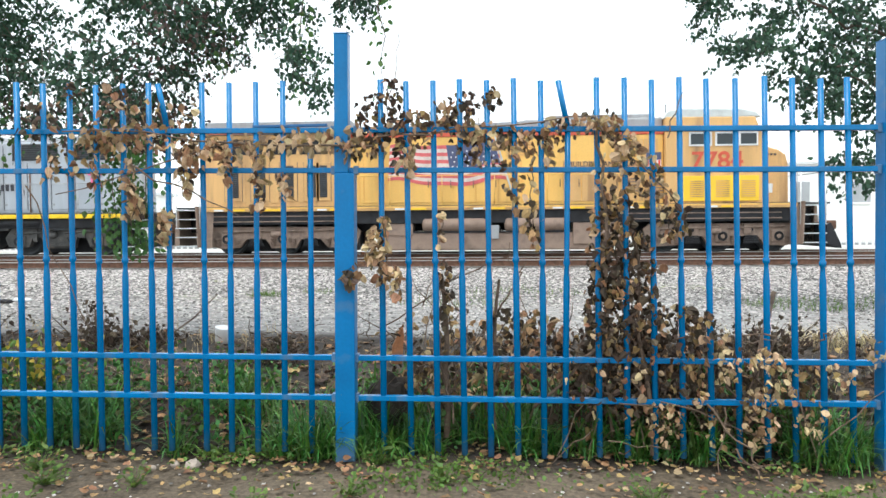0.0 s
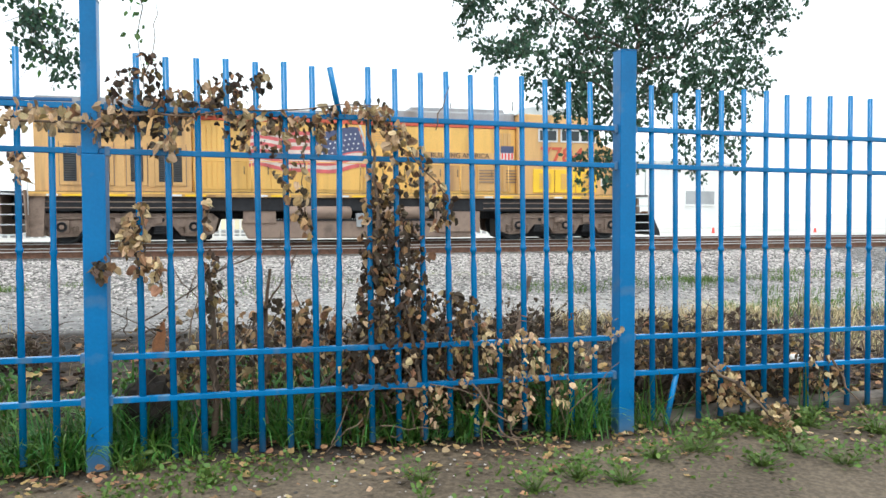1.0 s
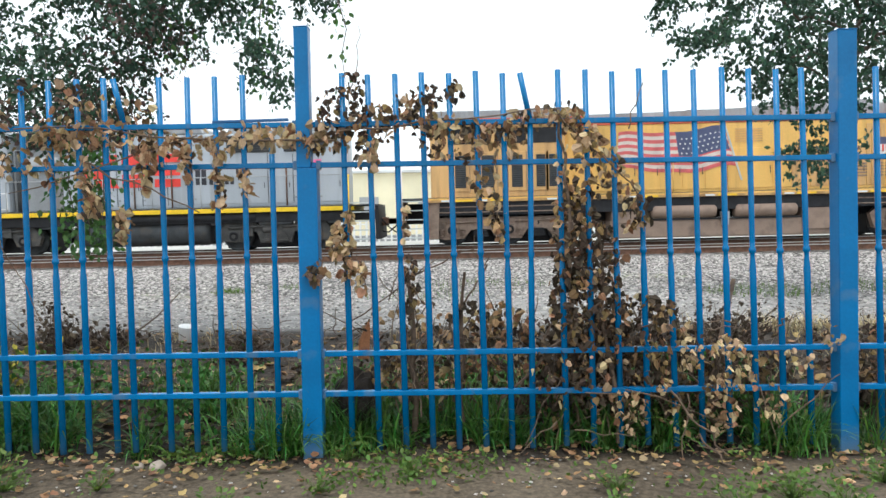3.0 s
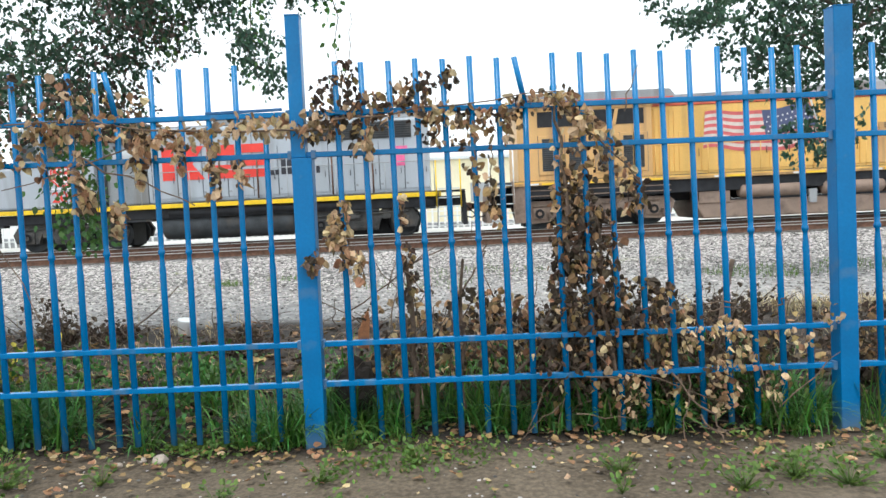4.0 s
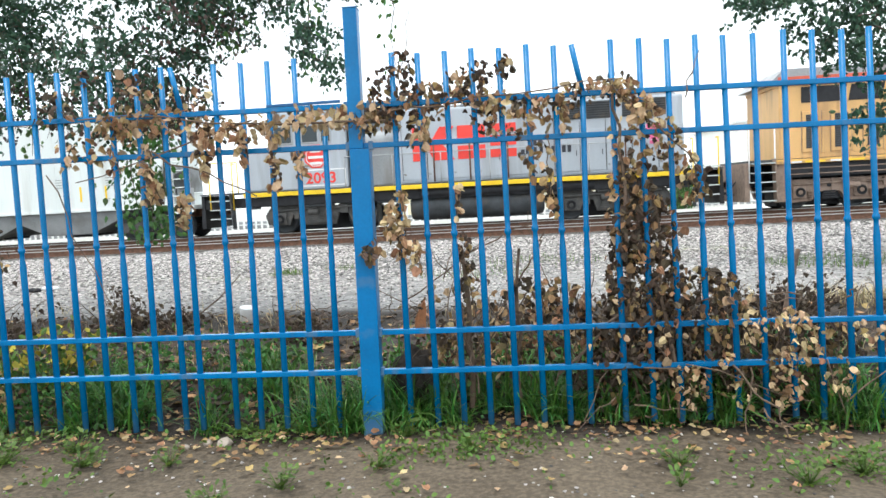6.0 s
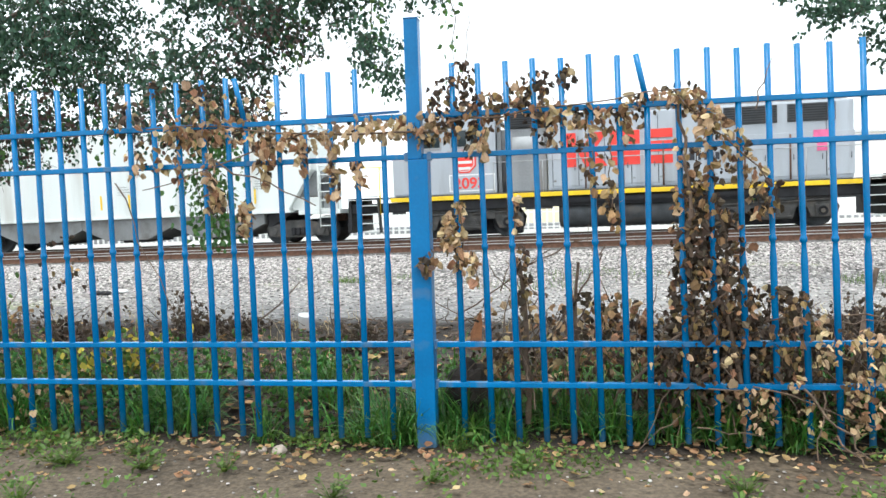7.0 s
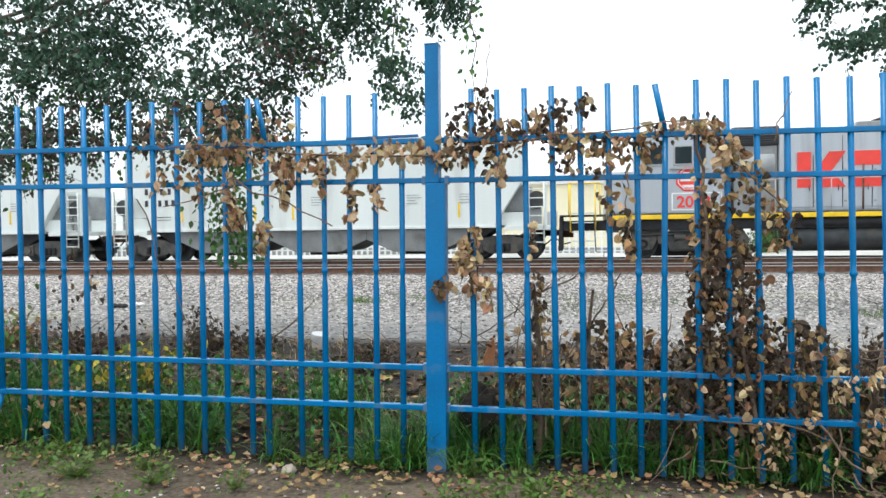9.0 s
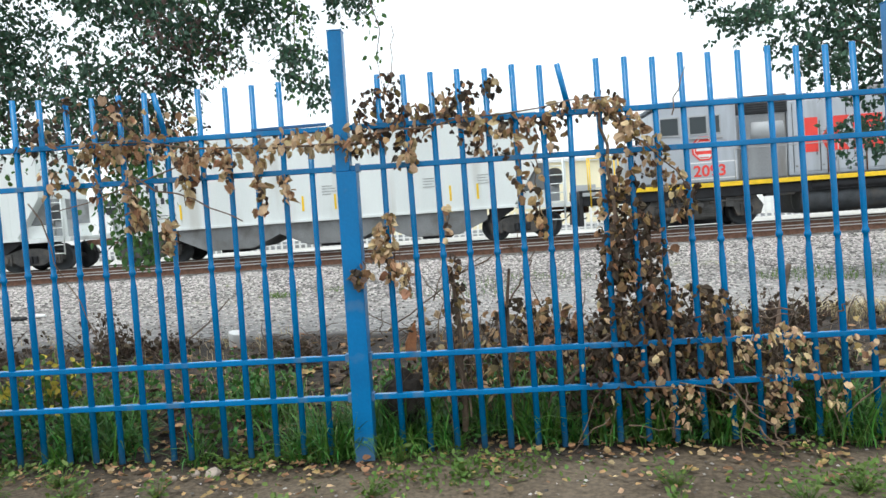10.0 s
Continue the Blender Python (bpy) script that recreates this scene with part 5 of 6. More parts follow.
    for x, a, b, n in ((0.40, 1.82, 1.60, 14), (0.26, 1.38, 1.02, 34), (0.20, 1.30, 1.12, 18), (0.33, 1.10, 0.94, 12), (0.10, 1.12, 1.02, 8), (0.58, 1.40, 1.20, 6),
                       (1.06, 1.66, 1.30, 14), (1.08, 1.36, 1.22, 8), (0.98, 1.62, 1.42, 8)):
        string(x, a, b, n, warm if x < 0.5 else mixd)
    clump(0.062, 1.04, 0.035, 0.045, 12, drk, (-0.12, -0.06))
    # the main hanging mass
    for u0 in range(18):
        u = u0 / 17
        clump(1.42 + 0.42 * u, 1.88 - 0.55 * u * u - 0.02, 0.07, 0.07, 5, (4, 5, 1.5))
    clump(1.56, 1.62, 0.16, 0.20, 36, (2, 5, 4))
    clump(1.52, 1.36, 0.13, 0.20, 40, (1, 3, 6))
    clump(1.86, 1.38, 0.06, 0.10, 16, drk)
    # core and foot: dark leaves added as painted shade among the withered ones
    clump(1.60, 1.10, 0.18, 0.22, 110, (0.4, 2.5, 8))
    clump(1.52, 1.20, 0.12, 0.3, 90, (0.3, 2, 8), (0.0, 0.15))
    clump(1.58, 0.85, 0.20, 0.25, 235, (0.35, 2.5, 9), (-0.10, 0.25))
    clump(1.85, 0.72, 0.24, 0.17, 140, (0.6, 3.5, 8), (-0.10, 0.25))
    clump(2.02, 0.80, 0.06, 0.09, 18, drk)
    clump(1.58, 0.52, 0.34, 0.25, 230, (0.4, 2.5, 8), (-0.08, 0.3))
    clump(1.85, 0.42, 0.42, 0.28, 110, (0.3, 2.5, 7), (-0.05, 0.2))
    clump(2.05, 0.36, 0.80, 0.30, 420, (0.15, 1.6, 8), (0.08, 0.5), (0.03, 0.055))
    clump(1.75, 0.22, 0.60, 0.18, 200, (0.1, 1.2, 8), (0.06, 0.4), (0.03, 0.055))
    for x, z, rx, rz, n in ((1.80, 0.25, 0.09, 0.13, 22), (2.13, 0.62, 0.07, 0.14, 20), (2.00, 0.42, 0.05, 0.08, 8), (2.31, 0.60, 0.11, 0.07, 26), (2.30, 0.28, 0.10, 0.18, 42),
                            (2.57, 0.30, 0.09, 0.12, 15), (2.73, 0.52, 0.08, 0.09, 10), (2.42, 0.45, 0.10, 0.12, 14), (2.92, 0.66, 0.07, 0.08, 9), (1.62, 0.56, 0.10, 0.05, 7), (2.1, 0.22, 0.10, 0.10, 8)):
        clump(x, z, rx, rz, n * 0.85, (6, 3, 0.6), (-0.13, -0.02), (0.018, 0.036))
    # lower growth behind the bars; dark leaves stand in for shade there
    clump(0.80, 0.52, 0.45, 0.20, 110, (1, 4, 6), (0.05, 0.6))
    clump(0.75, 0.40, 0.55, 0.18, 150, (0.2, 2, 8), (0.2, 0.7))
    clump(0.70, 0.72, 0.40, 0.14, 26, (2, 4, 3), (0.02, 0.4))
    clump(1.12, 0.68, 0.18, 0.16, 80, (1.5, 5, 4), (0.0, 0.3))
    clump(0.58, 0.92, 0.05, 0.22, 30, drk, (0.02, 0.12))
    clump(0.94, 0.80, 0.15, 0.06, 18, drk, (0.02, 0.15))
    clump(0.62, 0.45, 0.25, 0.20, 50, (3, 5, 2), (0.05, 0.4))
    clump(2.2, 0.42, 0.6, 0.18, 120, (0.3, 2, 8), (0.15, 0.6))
    # heap in the bay beyond the far post; dark leaves paint its hollow shade
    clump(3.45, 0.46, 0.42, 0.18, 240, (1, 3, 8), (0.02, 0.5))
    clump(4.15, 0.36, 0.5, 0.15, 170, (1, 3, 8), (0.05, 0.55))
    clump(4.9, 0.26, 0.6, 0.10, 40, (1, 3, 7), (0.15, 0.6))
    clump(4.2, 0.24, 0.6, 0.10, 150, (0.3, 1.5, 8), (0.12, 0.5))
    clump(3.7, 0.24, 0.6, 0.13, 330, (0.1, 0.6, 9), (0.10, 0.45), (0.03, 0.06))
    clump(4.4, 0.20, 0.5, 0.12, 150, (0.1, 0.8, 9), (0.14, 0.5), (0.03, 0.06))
    clump(3.65, 0.30, 0.12, 0.12, 50, (3, 5, 2), (-0.15, 0.1))
    clump(3.75, 0.26, 0.10, 0.10, 30, (3, 5, 2), (-0.25, -0.1))
    clump(3.88, 0.13, 0.09, 0.11, 50, (3, 5, 2), (-0.45, -0.2))
    clump(4.45, 0.30, 0.10, 0.14, 30, (3, 5, 2), (-0.15, 0.1))
    clump(-2.55, 0.25, 0.25, 0.16, 40, (3, 5, 2), (-0.05, 0.5))
    clump(-2.45, 1.02, 0.12, 0.22, 18, drk, (0.2, 0.6))
    for _ in range(70):
        x, z = rng.uniform(3.1, 5.3), rng.uniform(0.06, 0.5)
        b_branch(stems, wander(rng, (x, rng.uniform(0.05, 0.45), z), (x + rng.gauss(0, 0.25), rng.uniform(0.0, 0.4), max(0.03, z + rng.gauss(0, 0.15))), 4, 0.02), 0.006, 0.002, 5)
    tagged(part("stem_tangle", stems, VINE_WOOD, root), kind="stuff")
    for k, s in soups.items():
        ob = new("leaves", s.mesh("leaves", mats[k]))
        ob.parent = root
        tagged(ob, kind="stuff")


def build_tree(name, label, trunk_x, trunk_y, trunk_r, limbs, contour, top, yrange, n, seed, size, thick):
    """A tree: tapered trunk, limbs, hanging twigs, and a crown of small leaves above an uneven lower edge."""
    rng = random.Random(seed)
    root = thing(name, label, "tree")
    tb = bmesh.new()
    pts = [Vector((trunk_x + 0.03 * math.sin(i * 1.3), trunk_y, -0.1 + i * 0.62)) for i in range(7)]
    b_branch(tb, pts, trunk_r, trunk_r * 0.5, 12)
    part("trunk", tb, BARK, root)
    for a, b in limbs:
        bm = bmesh.new()
        b_branch(bm, wander(rng, a, b, 9, 0.12), trunk_r * 0.3, 0.010, 8)
        part("limb", bm, BARK, root)

    def low(x):
        for (xa, za), (xb, zb) in zip(contour, contour[1:]):
            if xa <= x <= xb:
                return za + (zb - za) * (x - xa) / (xb - xa)
        return 99

    soup, dry, twigs = Soup(), Soup(), bmesh.new()
    x0, x1 = contour[0][0], contour[-1][0]
    made = tries = 0
    while made < n and tries < n * 6:
        tries += 1
        x, y = rng.uniform(x0, x1), rng.uniform(*yrange)
        z0 = low(x)
        z = z0 + (top - z0) * rng.random() ** 1.05
        dens = 1.0 * noise.noise((x * 0.9, y * 0.1, z * 1.1 + seed)) + 1.0 * noise.noise((x * 2.2, y * 0.15, z * 2.2 + seed)) + 0.95 * noise.noise((x * 4.6, y * 0.2, z * 4.6)) + thick(x)
        edge = min(1, (z - z0) / 0.5)
        if dens < 0.20 - 0.36 * edge:
            continue
        # a short hanging spray of leaves
        m = rng.randint(4, 9)
        p = Vector((x, y, z))
        d = Vector((rng.gauss(0, 0.5), rng.gauss(0, 0.5), rng.uniform(-1.2, 0.2))).normalized()
        if rng.random() < 0.30:
            b_branch(twigs, [p, p + d * 0.02 * m, p + d * 0.035 * m + Vector((0, 0, -0.01))], 0.004, 0.002, 4)
        for k in range(m):
            (dry if z < z0 + 0.4 and seed == 3 and x < -1.5 and rng.random() < 0.4 else soup).leaf(p + d * 0.020 * k + Vector((rng.gauss(0, 0.026), rng.gauss(0, 0.04), rng.gauss(0, 0.026))), rng.uniform(*size), turn(rng), OVAL, rng.uniform(0, 0.4))
        made += m
    tagged(part("twig_tangle", twigs, BARK, root), kind="stuff")
    for nm, sp, mt in (("crown", soup, LEAF_GREEN), ("browned_foliage", dry, LEAF_RUST)):
        if sp.f:
            ob = new(nm, sp.mesh(nm, mt))
            ob.parent = root
            tagged(ob, kind="stuff")
    return root


def crown_a(x):
    """How full the overhanging crown is: dense boughs with thinner stretches between."""
    bough = lambda c, w, h: h * math.exp(-((x - c) / w) ** 2)
    return -0.40 + bough(-2.55, 0.5, 0.45) + bough(-1.05, 0.42, 0.50) + bough(-4.3, 0.9, 0.50) + bough(-6.5, 1.2, 0.45)


def build_trees():
    a = build_tree("tree", "leafy green tree overhanging the fence with drooping branches", -5.76, 3.0, 0.085,
                   [((-5.75, 3, 3.6), (-0.6, 3.2, 4.7)), ((-5.75, 3, 3.3), (-2.2, 2.8, 4.1)), ((-5.75, 3, 3.6), (-3.0, 3.4, 4.9)), ((-5.76, 3, 3.5), (-8.5, 3, 4.8))],
                   TREE_A, 5.0, (2.2, 4.2), 66000, 3, (0.034, 0.062), crown_a)
    rng = random.Random(12)
    soup, bm = Soup(), bmesh.new()
    for x, z0, z1, n in ((-2.72, 2.4, 0.95, 380), (-2.55, 2.2, 1.05, 230), (-2.86, 2.3, 1.2, 180), (-0.18, 3.9, 2.55, 50), (-0.95, 3.6, 2.5, 60), (-1.75, 3.6, 2.75, 40), (-4.4, 2.9, 1.9, 50), (-3.9, 2.6, 1.9, 40), (-5.0, 2.7, 1.8, 50), (-5.6, 2.4, 1.5, 40)):
        pts = wander(rng, (x, 3, z0 + 0.4), (x + 0.05, 3, z1), 6, 0.05)
        b_branch(bm, pts, 0.010, 0.003, 5)
        for _ in range(n):
            z = rng.uniform(z1, z0)
            soup.leaf(Vector((x + rng.gauss(0, 0.11 if x < -2 else 0.05), 3 + rng.gauss(0, 0.12), z)), rng.uniform(0.045, 0.08), turn(rng), OVAL, rng.uniform(0, 0.4))
    tagged(part("hanging_twig_tangle", bm, BARK, a), kind="stuff")
    ob = new("hanging_leaves", soup.mesh("hanging_leaves", LEAF_FRESH))
    ob.parent = a
    tagged(ob, kind="stuff")
    build_tree("tree", "leafy green tree standing between fence and tracks", 6.36, 6.0, 0.10,
               [((6.36, 6, 3.55), (4.2, 6, 4.9)), ((6.36, 6, 3.4), (8.4, 6.2, 4.6)), ((6.36, 6, 2.8), (5.4, 5.8, 3.4)), ((6.36, 6, 3.6), (6.9, 6, 5.4))],
               TREE_B, 6.0, (5.2, 6.9), 24000, 5, (0.050, 0.086), lambda x: 0.34 if 5.2 < x < 6.3 else 0.08 if x < 6.3 else -0.08)


TREE_A = [(-9.5, 1.6), (-7.5, 1.7), (-5.6, 1.9), (-4.9, 2.15), (-4.3, 2.35), (-3.6, 2.25), (-3.2, 1.95), (-2.9, 2.0), (-2.4, 2.35), (-2.2, 3.0), (-1.9, 3.05), (-1.7, 2.8), (-1.5, 3.0), (-1.2, 2.75), (-0.9, 2.55), (-0.7, 3.15), (-0.45, 3.3), (-0.2, 3.5), (-0.05, 3.9)]
TREE_B = [(3.7, 4.9), (3.85, 4.1), (4.15, 3.6), (4.6, 3.3), (5.3, 2.8), (5.6, 2.15), (5.8, 1.75), (6.0, 1.7), (6.3, 2.1), (6.6, 2.85), (7.1, 2.6), (7.5, 2.15), (7.85, 1.85), (8.0, 2.6), (8.3, 3.2), (8.6, 4.1), (8.75, 5.0)]


def build_grass():
    rng = random.Random(21)
    for name, mat, label, n, f in (("grass", GRASS, "long green grass growing under the fence", 8600, "long"), ("dry_grass", STRAW, "dry straw-coloured grass on the bank", 1500, "dry"), ("weeds", WEED, "small bright green weeds at the edge of the path", 9000, "weed")):
        s = Soup()
        made = 0
        while made < n:
            if f == "long":
                x, y = rng.uniform(-6, 3.0), 0.03 + 0.85 * rng.random() ** 1.6
                if noise.noise((x * 1.9, y * 1.5, 3)) < -0.12:
                    continue
                big = rng.uniform(0.55, 1.15) * (1.1 if -0.2 < x < 2.6 else 0.95) * (0.8 if y > 0.5 else 1)
                aim = rng.uniform(0, 6.28)
                for _ in range(rng.randint(9, 24)):
                    px, py = x + rng.gauss(0, 0.035), max(0.0, y + rng.gauss(0, 0.03))
                    a = aim + rng.gauss(0, 1.4)
                    s.arch(Vector((px, py, ground_z(px, py) - 0.01)), a, rng.uniform(0.18, 0.46) * big, rng.uniform(0.2, 1.2), rng.uniform(0.0034, 0.0072))
                    made += 1
            elif f == "dry":
                x, y = rng.uniform(-6, 8), rng.uniform(0.8, 4.2)
                if noise.noise((x * 0.9, y * 0.9, 9)) < 0.05 and x < 3:
                    continue
                for _ in range(4):
                    px, py = x + rng.gauss(0, 0.05), y + rng.gauss(0, 0.05)
                    s.blade(Vector((px, py, ground_z(px, py) - 0.01)), rng.uniform(0.06, 0.22), (rng.gauss(0, 0.10), rng.gauss(0, 0.10)), rng.uniform(0.002, 0.004))
                    made += 1
            else:
                x, y = rng.uniform(-6, 6) if rng.random() < 0.62 else rng.uniform(2.4, 5.8), -abs(rng.gauss(0, 0.42)) + 0.08
                if noise.noise((x * 1.1, y * 1.6, 5)) < (0.28 if 0.3 < x < 2.7 else 0.12) and rng.random() < 0.95:
                    continue
                for _ in range(7):
                    px, py = x + rng.gauss(0, 0.06), y + rng.gauss(0, 0.05)
                    s.leaf(Vector((px, py, ground_z(px, py) + rng.uniform(0.0, 0.05))), rng.uniform(0.012, 0.036), Euler((rng.gauss(0.4, 0.5), rng.gauss(0, 0.5), rng.uniform(0, 6.28))).to_quaternion(), OVAL, 0.2)
                    made += 1
        tagged(new(name, s.mesh(name, mat)), label, "grass", kind="stuff")
    s = Soup()
    for _ in range(1150):
        x, y = rng.uniform(-6, 3.0), 0.06 + 1.35 * rng.random() ** 1.3
        if noise.noise((x * 1.4, y * 1.2, 13)) < -0.12:
            continue
        h = rng.uniform(0.08, 0.36) * (1 if x < 0 else 0.75)
        for _ in range(11):
            s.leaf(Vector((x + rng.gauss(0, 0.05), max(0.03, y + rng.gauss(0, 0.05)), ground_z(x, y) + h * rng.uniform(0.2, 1.1))), rng.uniform(0.02, 0.05), turn(rng), OVAL, rng.uniform(0, 0.4))
    tagged(new("undergrowth", s.mesh("undergrowth", UNDER)), "broad-leaved green undergrowth among the grass", "undergrowth", kind="stuff")
    # tufts at the foot of the corner post and in the bay beyond it
    s = Soup()
    for cx, cy, n in ((2.72, -0.08, 60), (2.85, 0.05, 60), (3.2, 0.02, 44), (3.3, -0.12, 16), (3.55, -0.12, 6), (2.6, 0.05, 40), (4.35, -0.05, 16), (0.2, -0.05, 30), (-0.15, -0.04, 30)):
        for _ in range(n):
            s.arch(Vector((cx + rng.gauss(0, 0.06), cy + rng.gauss(0, 0.04), -0.01)), rng.uniform(0, 6.28), rng.uniform(0.15, 0.48), rng.uniform(0.15, 1.1), rng.uniform(0.0025, 0.005))
    tagged(new("grass_tufts", s.mesh("grass_tufts", GRASS)), "long arching green grass tufts at the post feet", "grass", kind="stuff")
    # straw clumps where the bank meets the gravel
    s = Soup()
    for cx, cy, r, n in ((4.3, 3.3, 0.35, 300), (5.0, 3.1, 0.35, 320), (5.5, 2.3, 0.4, 260), (6.3, 1.6, 0.5, 260), (6.15, 3.4, 0.25, 260), (6.6, 3.3, 0.22, 220), (5.7, 3.5, 0.3, 120), (7.6, 3.2, 0.4, 260), (8.6, 3.0, 0.4, 260), (7.0, 2.4, 0.4, 160)):
        for _ in range(n):
            x, y = cx + rng.gauss(0, r * 0.6), cy + rng.gauss(0, r * 0.6)
            s.blade(Vector((x, y, ground_z(x, y) - 0.01)), rng.uniform(0.08, 0.24), (rng.gauss(0, 0.12), rng.gauss(0, 0.12)), rng.uniform(0.003, 0.006))
    tagged(new("straw", s.mesh("straw", STRAW)), "clumps of dry straw at the gravel edge", "grass", kind="stuff")
    # green patches between path and gravel
    s = Soup()
    for cx, cy, r, n in ((-2.75, 8.0, 0.35, 240), (-2.0, 8.6, 0.3, 60), (5.5, 6.8, 0.9, 420), (7.5, 7.0, 1.0, 420), (7.0, 3.7, 0.6, 420), (8.4, 7.5, 0.5, 420), (8.9, 7.4, 0.4, 260), (10.1, 7.4, 0.5, 300), (11.6, 8.1, 0.9, 500), (8.1, 3.9, 0.8, 460), (6.3, 2.2, 0.5, 160), (1.3, 8.5, 1.2, 200), (9, 5, 1.2, 500), (0.4, 6.8, 0.8, 120)):
        for _ in range(n):
            a, q = rng.uniform(0, 6.28), r * math.sqrt(rng.random())
            x, y = cx + q * math.cos(a), cy + q * math.sin(a)
            s.blade(Vector((x, y, ground_z(x, y) - 0.01)), rng.uniform(0.05, 0.16), (rng.gauss(0, 0.06), rng.gauss(0, 0.06)), 0.005)
    tagged(new("grass_patches", s.mesh("grass_patches", WEED)), "thin patches of pale green grass in the gravel", "grass", kind="stuff")


def build_weed(x, y, r, n, seed):
    """A low leafy rosette."""
    rng = random.Random(seed)
    root = thing("weed_plant", "small bright green leafy weed growing in bare earth", "plant", "weeds on the path", m=pose(x, y, ground_z(x, y)))
    s = Soup()
    bm = bmesh.new()
    for k in range(int(n * 1.9)):
        a, q = rng.uniform(0, 6.28), rng.uniform(0.2, 1) * r
        p = Vector((q * math.cos(a), q * math.sin(a), rng.uniform(0.02, 0.10)))
        b_rod(bm, (0, 0, 0), p, 0.002, 0.001, 4)
        s.leaf(p, rng.uniform(0.018, 0.040), Euler((rng.gauss(0.3, 0.4), rng.gauss(0, 0.4), a - 1.57 + rng.gauss(0, 0.5))).to_quaternion(), OVAL, 0.2)
    tagged(part("stalk_tuft", bm, WEED, root), kind="stuff")
    ob = new("foliage", s.mesh("foliage", WEED))
    ob.parent = root
    tagged(ob, kind="stuff")


def build_dead_bush(x, y, h, seed):
    """A dry bush: a fan of bare dark twigs with a few shrivelled leaves."""
    rng = random.Random(seed)
    root = thing("dead_bush", "dry dark dead bush with shrivelled leaves on the bank", "bush", "dead bushes on the bank", m=pose(x, y, ground_z(x, y)))
    bm, s = bmesh.new(), Soup()
    for _ in range(34):
        tip = Vector((rng.gauss(0, 0.22), rng.gauss(0, 0.2), h * rng.uniform(0.35, 1.1)))
        b_branch(bm, wander(rng, (rng.gauss(0, 0.04), rng.gauss(0, 0.04), -0.01), tip, 5, 0.025), 0.007, 0.002, 5)
        for _ in range(9):
            s.leaf(tip * rng.uniform(0.25, 1.05) + Vector((rng.gauss(0, 0.03), rng.gauss(0, 0.03), rng.gauss(0, 0.02))), rng.uniform(0.025, 0.055), turn(rng), HEART, rng.uniform(0.3, 0.9))
    tagged(part("twig_fan", bm, BARK, root), kind="stuff")
    ob = new("shrivelled_leaves", s.mesh("shrivelled_leaves", LEAF_DARK if seed % 2 else LEAF_BROWN))
    ob.parent = root
    tagged(ob, kind="stuff")


def build_yellow_bush():
    rng = random.Random(33)
    root = thing("shrub", "low shrub with yellowing green leaves behind the fence", "shrub", m=pose(-2.35, 0.75, 0.08))
    bm = bmesh.new()
    sa, sb = Soup(), Soup()
    for k in range(26):
        tip = Vector((rng.gauss(0, 0.3), rng.gauss(0, 0.2), rng.uniform(0.15, 0.5)))
        b_branch(bm, wander(rng, (0, 0, 0), tip, 4, 0.02), 0.005, 0.002, 5)
        for _ in range(14):
            p = tip * rng.uniform(0.4, 1.05) + Vector((rng.gauss(0, 0.05), rng.gauss(0, 0.05), rng.gauss(0, 0.04)))
            (sa if rng.random() < 0.35 else sb).leaf(p, rng.uniform(0.04, 0.07), turn(rng), OVAL, 0.3)
    tagged(part("stem_tangle", bm, VINE_WOOD, root), kind="stuff")
    for nm, s, m in (("yellow_leaves", sa, YELLOW_LEAF), ("green_leaves", sb, WEED)):
        ob = new(nm, s.mesh(nm, m))
        ob.parent = root
        tagged(ob, kind="stuff")
    root2 = thing("shrub", "green leafy shrub growing at the corner post", "shrub", m=pose(-3.55, 0.5, 0.06))
    s, bm = Soup(), bmesh.new()
    for k in range(40):
        tip = Vector((rng.gauss(0, 0.3), rng.gauss(0, 0.2), rng.uniform(0.2, 1.0)))
        b_branch(bm, wander(rng, (0, 0, 0), tip, 4, 0.02), 0.005, 0.002, 5)
        for _ in range(16):
            p = tip * rng.uniform(0.4, 1.05) + Vector((rng.gauss(0, 0.06), rng.gauss(0, 0.06), rng.gauss(0, 0.05)))
            s.leaf(p, rng.uniform(0.04, 0.07), turn(rng), OVAL, 0.3)
    tagged(part("stem_tangle", bm, VINE_WOOD, root2), kind="stuff")
    ob = new("green_leaves", s.mesh("green_leaves", WEED))
    ob.parent = root2
    tagged(ob, kind="stuff")


